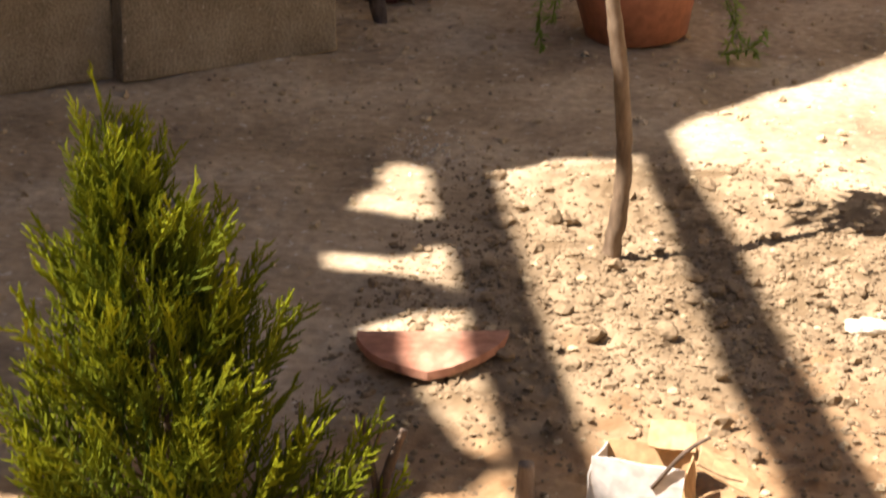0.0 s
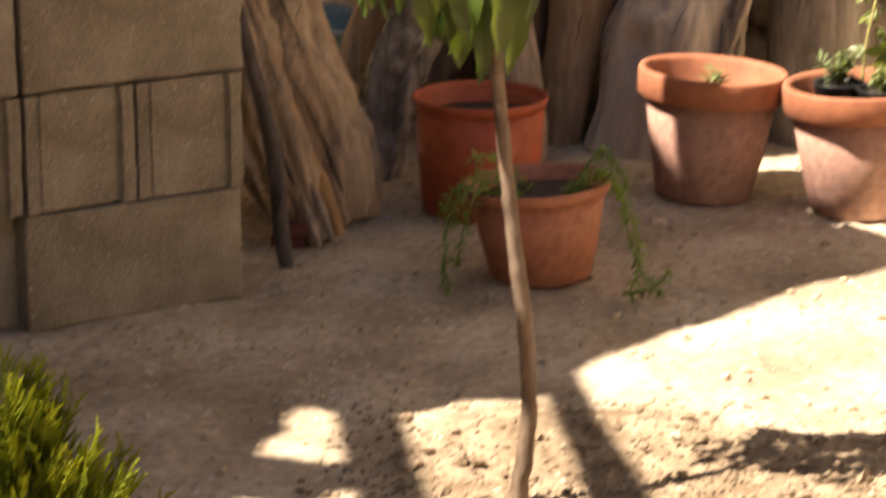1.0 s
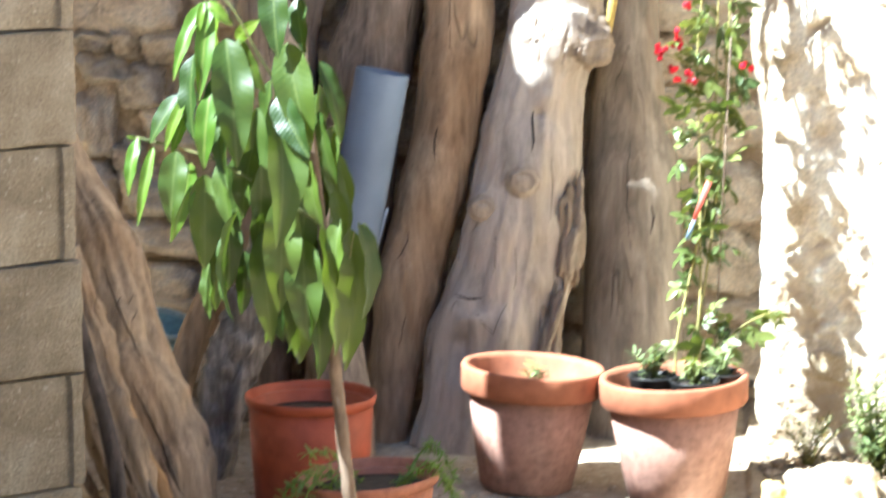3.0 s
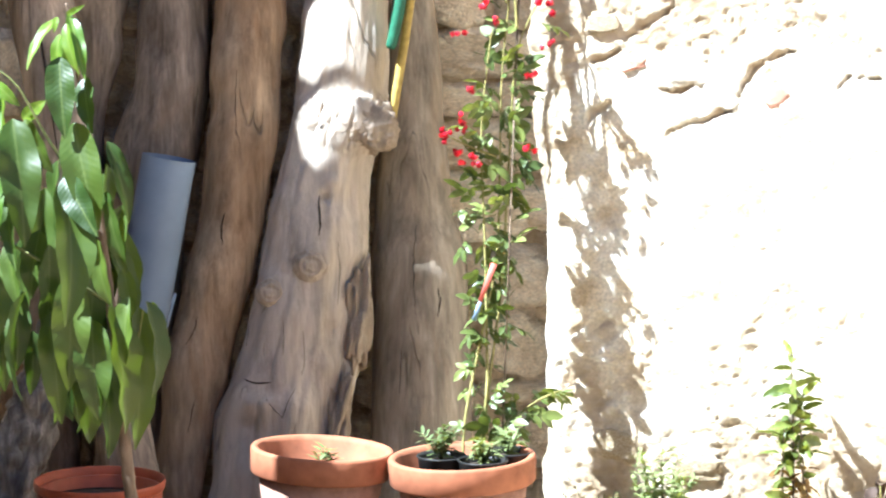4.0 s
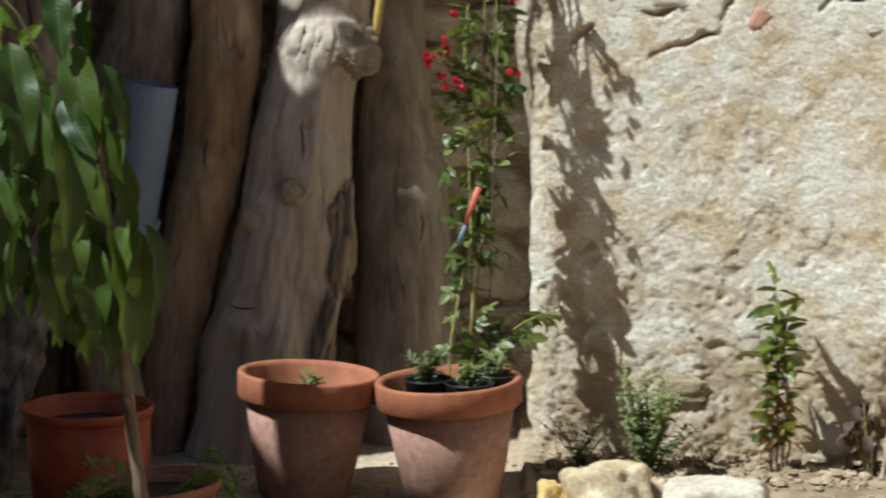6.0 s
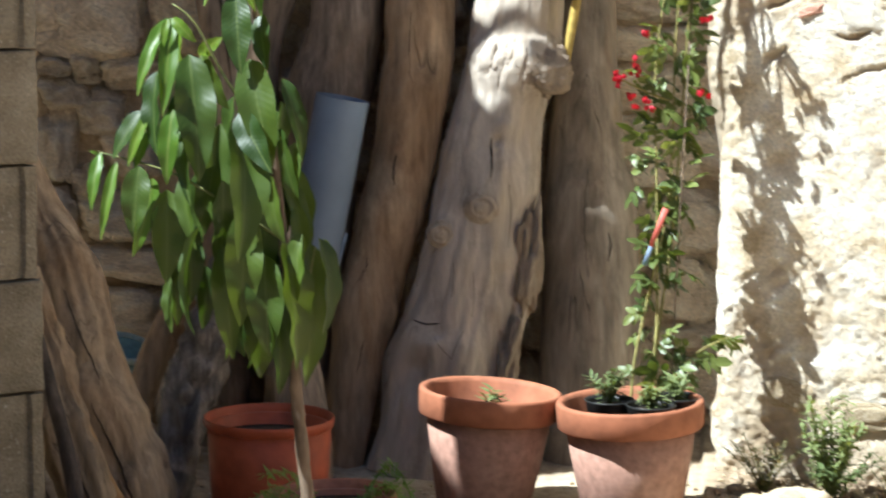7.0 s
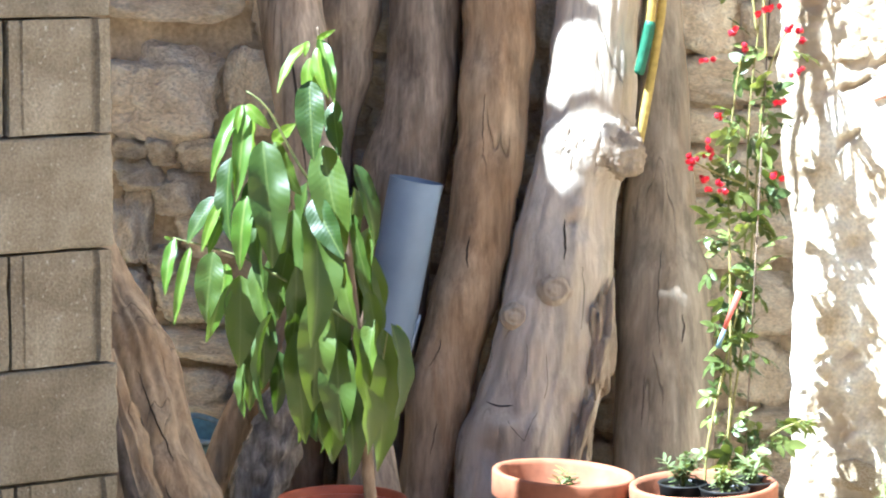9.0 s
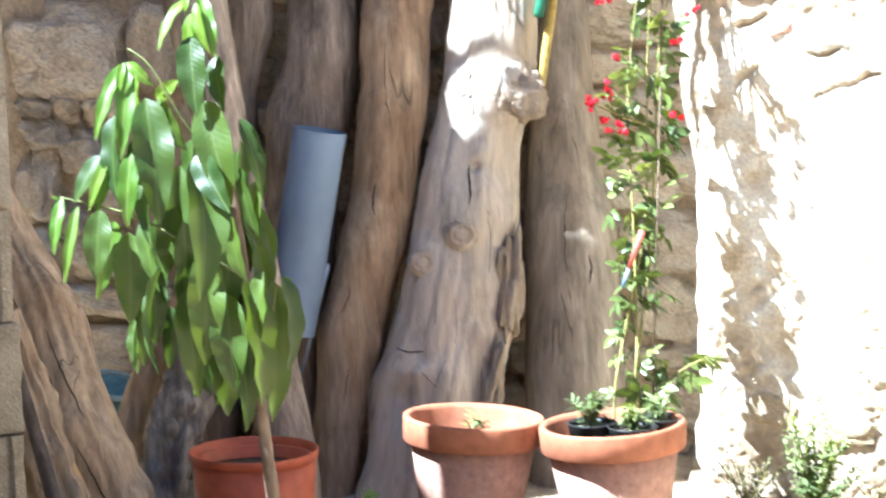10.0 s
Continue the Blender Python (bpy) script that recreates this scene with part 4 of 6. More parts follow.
TEAL = material("teal_plastic", [(0.15, 0.27, 0.28), (0.21, 0.34, 0.345)], 5, 4, 0.45, 0.05, 60)
bucket = base("bucket", (-1.20, 5.80, 0.10), "small teal plastic bucket behind the lumber", "bucket")
bucket.rotation_euler = (radians(12), radians(14), 0)
bm = bmesh.new()
lathe(bm, [(0.045, 0), (0.048, 0.005), (0.060, 0.146), (0.0575, 0.146), (0.045, 0.01)], 40)
part("shell", bm, TEAL, bucket)
bm = bmesh.new()
lathe(bm, [(0.0605, 0.143), (0.0665, 0.144), (0.0675, 0.150), (0.066, 0.156), (0.060, 0.156), (0.0585, 0.148)], 40, caps=False)
part("rim", bm, material("pale_teal_plastic", [(0.30, 0.40, 0.40), (0.38, 0.47, 0.46)], 5, 4, 0.45, 0.05, 60), bucket, "paler rolled rim")
bm = bmesh.new()
tube(bm, [Vector((0.064 * math.cos(a), -0.03 * math.sin(a) - 0.03, 0.14 - 0.07 * math.sin(a))) for a in np.linspace(0, math.pi, 14)], [0.0018] * 14, 6)
part("handle", bm, TIMBER, bucket, "thin wire handle")
bm = bmesh.new()
tube(bm, [Vector((0, 0, 0)), Vector((0.02, 0.0, 0.10))], [0.045, 0.05], 24, 0.03)
ob = part("plinth", bm, RUBBLE)
ob.location = (-1.20, 5.80, 0.0)
tagged(ob, "rough stone under the bucket", "stone")
# two dark red slabs that stand in for a half-hidden pot piece
OLD_TILE = material("dark_red_clay", [(0.10, 0.035, 0.028), (0.17, 0.06, 0.045)], 20, 5, 0.9, 0.4, 90)
pile = base("terracotta_pile", (-1.075, 4.95, 0), "small pile of broken dark red terracotta pieces in the shade", "tiles")
for k in range(2):
    bm = bmesh.new()
    box(bm, (0.058 - 0.006 * k, 0.05, 0.020), (0.01 * (k % 2), 0, 0.010 + 0.022 * k), 0.004, Matrix.Rotation(0.35 * k, 4, "Z"))
    part("tile", bm, OLD_TILE, pile, smooth=False)


# ---- leaves ----
def blade(bm, length, width, start, bend, fold, wave=0.0, seed=0.0, rows=9, m=None, taper=(0.55, 0.8, 1.75)):
    """A leaf from the origin along +x that arches down by bend (radians) from its start angle; folded along its midrib."""
    m = m or Matrix.Identity(4)
    p, a, grid = Vector((0, 0, 0)), start, []
    for i in range(rows + 1):
        t = i / rows
        w = width * 0.5 * (t ** taper[0]) * ((1 - t) ** taper[1]) * taper[2] + 0.0008
        d, up = Vector((math.cos(a), 0, -math.sin(a))), Vector((math.sin(a), 0, math.cos(a)))
        ripple = wave * w * math.sin(t * 17 + seed)
        grid.append([bm.verts.new(m @ (p + Vector((0, k * w, 0)) + up * (abs(k) * fold * w + ripple * k))) for k in (-1, -0.5, 0, 0.5, 1)])
        p = p + d * (length / rows)
        a += bend / rows
    for r, s in zip(grid, grid[1:]):
        for k in range(4):
            bm.faces.new((r[k], r[k + 1], s[k + 1], s[k]))


def on_branch(ob, parent, at, azimuth, tilt=0.0, size=1.0, roll=0.0):
    ob.parent = parent
    ob.matrix_basis = Matrix.Translation(at) @ Matrix.Rotation(azimuth, 4, "Z") @ Matrix.Rotation(tilt, 4, "Y") @ Matrix.Rotation(roll, 4, "X") @ Matrix.Diagonal((size, size, size, 1))


def leaf_shader(name, dark, light, gloss, through_light, rib=None, veins=0.03):
    m = leaf_material(name, dark, light, gloss, through_light)
    n, l = m.node_tree.nodes, m.node_tree.links
    info = n.new("ShaderNodeObjectInfo")
    ramp = n["Color Ramp"]
    l.new(info.outputs["Random"], ramp.inputs[0])
    # side veins that run from the midrib towards the tip
    co, axis, side, slant, line, tx = [n.new(k) for k in ("ShaderNodeTexCoord", "ShaderNodeSeparateXYZ", "ShaderNodeMath", "ShaderNodeMath", "ShaderNodeCombineXYZ", "ShaderNodeTexWave")]
    side.operation, slant.operation = "ABSOLUTE", "MULTIPLY_ADD"
    slant.inputs[1].default_value = -0.9
    tx.inputs["Scale"].default_value, tx.inputs["Distortion"].default_value = 32, 1.6
    l.new(co.outputs["Object"], axis.inputs[0])
    l.new(axis.outputs["Y"], side.inputs[0])
    l.new(side.outputs[0], slant.inputs[0])
    l.new(axis.outputs["X"], slant.inputs[2])
    l.new(slant.outputs[0], line.inputs[0])
    l.new(line.outputs[0], tx.inputs[0])
    bp = n.new("ShaderNodeBump")
    bp.inputs["Strength"].default_value, bp.inputs["Distance"].default_value = veins, 0.0015
    l.new(tx.outputs["Fac"], bp.inputs["Height"])
    l.new(bp.outputs[0], n["Principled BSDF"].inputs["Normal"])
    if rib:
        # paler midrib along the leaf
        near, tint = n.new("ShaderNodeMapRange"), n.new("ShaderNodeMix")
        tint.data_type = "RGBA"
        near.inputs["From Min"].default_value, near.inputs["From Max"].default_value = 0.0005, 0.0016
        near.inputs["To Min"].default_value, near.inputs["To Max"].default_value = 0.75, 0.0
        l.new(side.outputs[0], near.inputs[0])
        l.new(near.outputs[0], tint.inputs[0])
        l.new(ramp.outputs[0], tint.inputs[6])
        tint.inputs[7].default_value = (*rib, 1)
        l.new(tint.outputs[2], n["Principled BSDF"].inputs["Base Color"])
    return m


PEACH = leaf_shader("peach_leaf", (0.024, 0.050, 0.006), (0.070, 0.108, 0.012), 0.46, 0.26, rib=(0.11, 0.15, 0.035), veins=0.075)
YOUNG = leaf_shader("young_peach_leaf", (0.080, 0.155, 0.014), (0.145, 0.225, 0.022), 0.40, 0.40, rib=(0.24, 0.30, 0.07))

# ---- peach sapling ----
O = Vector((-0.500, 3.755, 0.0))
peach = base("peach_sapling", O, "young peach sapling with drooping glossy green leaves", "sapling")
STEM = [(-0.503, 3.755, -0.03), (-0.494, 3.755, 0.03), (-0.485, 3.757, 0.10), (-0.484, 3.76, 0.162), (-0.491, 3.76, 0.25), (-0.503, 3.76, 0.34), (-0.517, 3.76, 0.46), (-0.528, 3.76, 0.567), (-0.540, 3.76, 0.72),
        (-0.557, 3.76, 0.88), (-0.574, 3.76, 1.02), (-0.598, 3.76, 1.185)]
bm = bmesh.new()
tube(bm, [Vector(p) - O for p in STEM], [0.014, 0.0125, 0.0115, 0.0105, 0.0105, 0.0100, 0.0092, 0.0085, 0.0075, 0.006, 0.004, 0.002], 16, 0.18, 45, 1.0, 0.008)
stem_part = part("stem", bm, BARK, peach)
TWIG = material("green_twig", [(0.10, 0.13, 0.04), (0.20, 0.20, 0.07)], 20, 4, 0.6, 0.2, 90)
BRANCHES = [[(-0.558, 3.76, 0.90), (-0.62, 3.74, 1.00), (-0.660, 3.73, 1.075), (-0.690, 3.73, 1.10)],
            [(-0.545, 3.76, 0.78), (-0.63, 3.73, 0.84), (-0.70, 3.735, 0.875), (-0.795, 3.745, 0.898)],
            [(-0.536, 3.76, 0.66), (-0.51, 3.73, 0.72), (-0.497, 3.72, 0.778)]]
holders = []
for line in BRANCHES:
    bm = bmesh.new()
    tube(bm, [Vector(p) - O for p in line], list(np.linspace(0.0026, 0.0012, len(line))), 7, step=0.01)
    holders.append(part("branch", bm, TWIG, peach))
rng = random.Random(11)


def leaf_kinds(mat, lengths, ratio, n, bends=(0.5, 1.3), name="leaf", start=(0.1, 0.5), fold=(0.15, 0.5)):
    out = []
    for k in range(n):
        bm = bmesh.new()
        L = rng.uniform(*lengths)
        blade(bm, L, L * rng.uniform(ratio * 0.85, ratio * 1.15), rng.uniform(*start), rng.uniform(*bends), rng.uniform(*fold), rng.uniform(0.1, 0.3), k * 1.7)
        out.append(mesh_of(bm, mat, True, name))
    return out


# leaf blades 0.15 m long: broad, and slim ones for the young tips
BROAD, SLIM = [], []
for k in range(6):
    for kinds, mat, ratio, bend, fold in ((BROAD, PEACH, 0.42, (0.3, 1.0), (0.3, 0.65)), (SLIM, YOUNG, 0.26, (0.5, 1.0), (0.3, 0.6))):
        bm = bmesh.new()
        arch = rng.uniform(*bend)
        blade(bm, 0.15, 0.15 * ratio, -0.45 * arch, arch, rng.uniform(*fold), rng.uniform(0.10, 0.24), k * 1.7, 16, None, (0.62, 1.0, 1.95))
        kinds.append(mesh_of(bm, mat, True, "leaf"))


def hang(start, tip, width, roll, young, holder):
    """A leaf from its stalk to its tip; roll turns its face away from the near side, to the sun (above zero) or from it."""
    kind, ratio = (rng.choice(SLIM), 0.26) if young else (rng.choice(BROAD), 0.42)
    axis = Vector(tip) - Vector(start)
    length = axis.length
    axis.normalize()
    face = Vector((-math.sin(radians(roll)), -math.cos(radians(roll)), 0.12))
    face = (face - axis * face.dot(axis)).normalized()
    side = face.cross(axis)
    turn = Matrix((axis, side, face)).transposed().to_4x4()
    ob = new("leaf", kind)
    ob.parent = holder
    ob.matrix_basis = Matrix.Translation(Vector(start) - O) @ turn @ Matrix.Diagonal((length / 0.15, width / (0.15 * ratio), length / 0.15, 1))


def foliage(holder, rows, droop=(0.05, 0.55)):
    """rows: x and z of the stalk, x and z of the tip, width, depth beside the stem, roll, young or not."""
    for x, z, tx, tz, width, dy, roll, young in rows:
        hang((x, 3.745 + dy, z), (tx, 3.745 + dy - rng.uniform(*droop) * math.hypot(tx - x, tz - z), tz), width * (1.30 if young else 1.16), roll + rng.uniform(-14, 14), young, holder)


# the tip of the stem
foliage(stem_part, [(-0.606, 1.166, -0.643, 1.099, 0.019, -0.01, 20, 1), (-0.606, 1.168, -0.609, 1.146, 0.009, -0.02, 0, 1), (-0.595, 1.170, -0.568, 1.184, 0.009, -0.01, 0, 1), (-0.592, 1.171, -0.566, 1.086, 0.023, -0.01, -20, 1),
    (-0.592, 1.160, -0.573, 1.091, 0.017, -0.03, 10, 1), (-0.607, 1.144, -0.609, 1.074, 0.020, 0.01, 30, 1), (-0.598, 1.143, -0.591, 1.099, 0.020, 0.00, -10, 1), (-0.602, 1.116, -0.592, 1.010, 0.051, -0.03, 0, 0),
    (-0.574, 1.086, -0.561, 1.012, 0.036, 0.01, 25, 0), (-0.584, 1.029, -0.549, 0.886, 0.065, -0.03, 15, 0), (-0.594, 0.961, -0.547, 0.884, 0.049, -0.05, 20, 0), (-0.600, 0.950, -0.586, 0.765, 0.077, -0.04, -25, 0)])
# the upper side shoot
foliage(holders[0], [(-0.697, 1.081, -0.732, 0.979, 0.023, -0.01, 25, 1), (-0.694, 1.082, -0.703, 1.032, 0.012, -0.03, 0, 1), (-0.694, 1.081, -0.696, 0.954, 0.029, -0.01, -15, 1), (-0.689, 1.082, -0.655, 1.049, 0.019, -0.02, 10, 1),
    (-0.687, 1.070, -0.680, 0.986, 0.023, 0.01, 20, 1), (-0.712, 1.010, -0.710, 0.898, 0.043, -0.01, 25, 0), (-0.686, 0.962, -0.693, 0.860, 0.032, -0.04, -10, 1), (-0.681, 0.987, -0.661, 0.833, 0.039, 0.00, 30, 0),
    (-0.677, 0.871, -0.657, 0.771, 0.032, -0.02, 35, 0), (-0.666, 1.034, -0.646, 0.865, 0.069, -0.03, -12, 0), (-0.654, 1.031, -0.616, 0.958, 0.037, 0.00, 30, 0), (-0.659, 1.030, -0.626, 1.056, 0.022, 0.01, 0, 1)])
# the lower side shoot
foliage(holders[1], [(-0.790, 0.898, -0.799, 0.822, 0.020, -0.01, 20, 1), (-0.765, 0.889, -0.782, 0.786, 0.017, -0.03, 0, 1), (-0.732, 0.885, -0.739, 0.789, 0.049, -0.04, 10, 0), (-0.719, 0.865, -0.739, 0.761, 0.029, -0.01, -15, 1),
    (-0.734, 0.955, -0.774, 0.890, 0.036, 0.00, 30, 0), (-0.724, 0.952, -0.750, 0.882, 0.017, -0.02, 0, 1), (-0.726, 0.926, -0.745, 0.875, 0.019, 0.01, 15, 1), (-0.699, 0.851, -0.698, 0.725, 0.060, -0.02, -20, 0),
    (-0.696, 0.729, -0.693, 0.655, 0.025, -0.01, 25, 0), (-0.651, 0.805, -0.654, 0.660, 0.019, -0.04, 70, 0), (-0.794, 0.897, -0.805, 0.901, 0.006, -0.01, 0, 1)])
# the shoot over the pipe
foliage(holders[2], [(-0.559, 0.873, -0.537, 0.779, 0.037, -0.02, 35, 0), (-0.550, 0.920, -0.523, 0.819, 0.032, 0.02, 10, 0), (-0.540, 0.786, -0.524, 0.606, 0.070, -0.04, -48, 0), (-0.495, 0.788, -0.487, 0.653, 0.048, -0.01, -50, 0),
    (-0.508, 0.777, -0.516, 0.577, 0.060, 0.01, -20, 0), (-0.488, 0.785, -0.474, 0.722, 0.020, 0.00, 0, 1), (-0.562, 0.718, -0.551, 0.564, 0.048, -0.01, -30, 0), (-0.514, 0.797, -0.520, 0.704, 0.039, -0.03, 20, 0),
    (-0.530, 0.826, -0.518, 0.756, 0.031, 0.03, -20, 0)], (-0.15, 0.12))
# the inside of the crown
foliage(stem_part, [(-0.623, 0.865, -0.634, 0.726, 0.056, -0.02, -25, 0), (-0.593, 0.825, -0.599, 0.665, 0.065, -0.02, -25, 0), (-0.623, 0.776, -0.611, 0.617, 0.049, -0.01, 10, 0), (-0.674, 0.803, -0.673, 0.687, 0.042, 0.01, -20, 0),
    (-0.586, 0.729, -0.578, 0.585, 0.063, 0.00, -30, 0), (-0.614, 0.723, -0.603, 0.612, 0.048, 0.02, 20, 0), (-0.567, 0.766, -0.560, 0.627, 0.065, -0.02, -10, 0), (-0.653, 0.742, -0.659, 0.651, 0.034, 0.02, -30, 0),
    (-0.637, 0.882, -0.650, 0.788, 0.046, 0.00, 15, 0), (-0.568, 0.850, -0.576, 0.725, 0.062, 0.02, -25, 0), (-0.702, 0.750, -0.694, 0.655, 0.034, 0.03, -20, 0)], (-0.15, 0.12))
# shaded leaves deeper in the crown
for k in range(44):
    z = rng.uniform(0.70, 1.0)
    x = -0.545 - 0.10 * (z - 0.6) + rng.uniform(-0.085, 0.045)
    dy = rng.uniform(0.03, 0.10)
    L = rng.uniform(0.10, 0.16)
    hang((x, 3.76 + dy, z), (x + rng.uniform(-0.03, 0.03), 3.77 + dy, z - L), L * rng.uniform(0.30, 0.42), rng.uniform(-60, 60), 0, stem_part)

# ---- climber in the terracotta pot ----
VINE = leaf_shader("climber_leaf", (0.055, 0.085, 0.020), (0.155, 0.185, 0.045), 0.45, 0.22)
PETAL = leaf_shader("red_petal", (0.35, 0.010, 0.022), (0.55, 0.02, 0.05), 0.5, 0.25)
CANE = material("dry_cane", [(0.20, 0.18, 0.05), (0.33, 0.29, 0.10)], 20, 4, 0.7, 0.2, 80)
O = Vector((-0.092, 5.43, 0.20))
vine = base("climber", O, "flowering climber with small green leaves and red blooms", "climbing plant")
LINES = [[(-0.095, 5.43, 0.19), (-0.09, 5.44, 0.30), (-0.060, 5.47, 0.45), (-0.03, 5.50, 0.60), (-0.024, 5.52, 0.75), (-0.02, 5.54, 0.95), (-0.003, 5.56, 1.13)],
         [(-0.06, 5.44, 0.19), (-0.045, 5.47, 0.35), (-0.02, 5.50, 0.55), (-0.005, 5.53, 0.80), (0.01, 5.55, 1.0), (0.05, 5.57, 1.10)],
         [(-0.075, 5.44, 0.19), (-0.05, 5.46, 0.33), (-0.05, 5.48, 0.50), (-0.055, 5.50, 0.68), (-0.06, 5.52, 0.86), (-0.04, 5.54, 1.05)],
         [(-0.05, 5.44, 0.19), (-0.01, 5.46, 0.27), (0.04, 5.49, 0.315), (0.10, 5.51, 0.34)],
         [(-0.03, 5.52, 0.80), (-0.08, 5.50, 0.82), (-0.13, 5.49, 0.845)],
         # last two stems run above the view, added only to shade the wall
         [(-0.01, 5.55, 1.10), (-0.03, 5.57, 1.25), (-0.06, 5.58, 1.42), (-0.02, 5.58, 1.60)], [(0.01, 5.55, 1.05), (0.0, 5.57, 1.28), (0.02, 5.58, 1.50)]]
LINES = [[(x, y + 0.05 * max(0.0, min(1.0, (z - 0.25) / 0.35)), z) for x, y, z in line] for line in LINES]
vine_stems = []
for line in LINES:
    bm = bmesh.new()
    tube(bm, [Vector(p) - O for p in line], list(np.linspace(0.0030, 0.0015, len(line))), 6, step=0.012)
    vine_stems.append(part("stem", bm, CANE, vine))
bm = bmesh.new()
tube(bm, [Vector((-0.02, 5.46, 0.20)) - O, Vector((0.015, 5.62, 1.16)) - O], [0.0018, 0.0018], 8)
part("cane", bm, BARK, vine, "thin bamboo cane")


def sprig_mesh(k):
    """A leaf of five leaflets on a stalk."""
    bm = bmesh.new()
    spread = [(0.032, 0.0, 1.1), (0.024, 0.85, 0.9), (0.024, -0.85, 0.9), (0.010, 1.3, 0.75), (0.010, -1.3, 0.75)]
    for x, a, s in spread[: 5 if k % 3 else 3]:
        m = Matrix.Translation((x, 0, 0)) @ Matrix.Rotation(a + rng.uniform(-0.2, 0.2), 4, "Z")
        blade(bm, 0.040 * s, 0.028 * s, rng.uniform(-0.2, 0.3), rng.uniform(0.2, 0.8), 0.2, 0.1, k, 5, m)
    tube(bm, [(0, 0, 0), (0.016, 0, 0.001), (0.034, 0, 0)], [0.0008] * 3, 4)
    return mesh_of(bm, VINE, True, "leaf")


SPRIGS = [sprig_mesh(k) for k in range(8)]
for n_line, (line, many) in enumerate(zip(LINES, (46, 40, 36, 22, 3, 6, 4))):
    pts, _ = spline(line, [0] * len(line), 0.006)
    for k in range(many):
        p = pts[int(len(pts) * (0.10 + 0.88 * k / many))]
        low = n_line < 3 and p.z < 0.44
        if low and k % 2:
            continue
        if n_line > 4 and p.z < 1.20 or n_line < 3 and p.z > 0.95 and k % 2:
            continue
        ob = new("leaf", rng.choice(SPRIGS))
        on_branch(ob, vine_stems[n_line], p - O + Vector((rng.uniform(-0.03, 0.03), rng.uniform(-0.012, 0.010), 0)), rng.choice((0, math.pi)) + rng.uniform(-0.75, 0.75), rng.uniform(-0.9, 1.1), rng.uniform(0.42, 0.72) if low or n_line == 4 else rng.uniform(0.6, 1.08), rng.uniform(-1.2, 1.2))


def bloom_mesh(k):
    bm = bmesh.new()
    for i in range(9):
        m = Matrix.Rotation(i * 2.4, 4, "Z") @ Matrix.Rotation(-0.25 - 0.12 * i, 4, "Y")
        blade(bm, 0.012, 0.011, -0.2, -0.9, 0.4, 0.2, i, 3, m)
    return mesh_of(bm, PETAL, True, "flower")


BLOOMS = [bloom_mesh(k) for k in range(3)]
for x, z in ((-0.136, 0.85), (-0.131, 0.835), (-0.108, 0.80), (-0.085, 0.792), (-0.078, 0.79), (-0.10, 0.875), (-0.095, 0.86), (0.0, 1.135), (0.018, 1.14), (0.055, 1.105), (0.066, 1.10), (0.085, 1.085),
             (-0.03, 1.065), (-0.108, 1.04), (0.07, 1.02), (0.04, 0.82), (-0.08, 0.93), (0.045, 0.965), (-0.05, 1.10)):
    for j in range(3):
        ob = new("flower", rng.choice(BLOOMS))
        y = 5.54 + 0.07 * (z - 0.8) + 0.10 * max(0.0, x)
        on_branch(ob, vine, Vector((x + rng.uniform(-0.012, 0.012), y + rng.uniform(-0.02, 0.005), z + rng.uniform(-0.010, 0.010))) - O, rng.uniform(0, 6), rng.uniform(0.4, 1.5), rng.uniform(0.75, 1.2))

# plant tag, and unseen woody stems that shade the wall
bm = bmesh.new()
tube(bm, [(0, 0, 0), (0.028, 0.0, 0.075)], [0.004, 0.0065], 8, flat=0.5)
tag = part("plant_tag", bm, material("red_tag", [(0.45, 0.09, 0.06), (0.62, 0.16, 0.12)], 30, 4, 0.5, 0.1, 90))
tag.location = (-0.062, 5.50, 0.52)
tagged(tag, "faded red and grey plastic tag stuck in the climber", "plant tag")
bm = bmesh.new()
tube(bm, [(0, 0, 0), (-0.012, 0, -0.038)], [0.004, 0.005], 8, flat=0.5)
part("lower_half", bm, PIPE, tag, "grey end")
DARKWOOD = material("old_vine_wood", [(0.06, 0.045, 0.032), (0.14, 0.10, 0.075)], 22, 5, 0.9, 0.5, 90)
# unseen bare climber stems added from the wall top; low down only their shade is seen
old_vine = base("shade_stems", (0.10, 5.66, 2.52), "unseen bare climber stems, added at the wall top to shade the wall", "climbing plant")
o = Vector((0.10, 5.66, 2.52))
REACH = 0.66                                      # along the sun's rays, from the stems to the shade that they throw on the wall
for path, r in ((((0.042, 1.26), (0.042, 1.179), (0.031, 1.119), (0.037, 1.03), (0.049, 1.0), (0.049, 0.958), (0.071, 0.892), (0.068, 0.82), (0.05, 0.74)), 0.0100),
                (((0.006, 1.26), (0.0, 1.179), (0.005, 1.023), (-0.012, 0.878), (-0.025, 0.79)), 0.0065),
                (((0.020, 1.26), (0.018, 1.19), (0.026, 1.10), (0.034, 1.03)), 0.0045),
                (((0.049, 0.97), (0.085, 0.985), (0.105, 0.94), (0.125, 0.86), (0.135, 0.76)), 0.0035)):
    pts = []
    for s, z in path:
        p = Vector((CORNER[0] + s * math.cos(WALL_TURN), wall_y(CORNER[0] + s * math.cos(WALL_TURN)), z))
        pts.append(p - SHINE * REACH)
    if path[0][1] > 1.2:
        pts = [o + Vector((0.02 * s, 0, 0)), o + Vector((-0.16, -0.05, -0.15)), pts[0] + Vector((0.01, 0, 0.18))] + pts
    bm = bmesh.new()
    tube(bm, [p - o for p in pts], [r * 0.9] * 3 + [r] * (len(pts) - 4) + [r * 0.5], 9, 0.25, 40, step=0.012)
    part("stem", bm, DARKWOOD, old_vine)

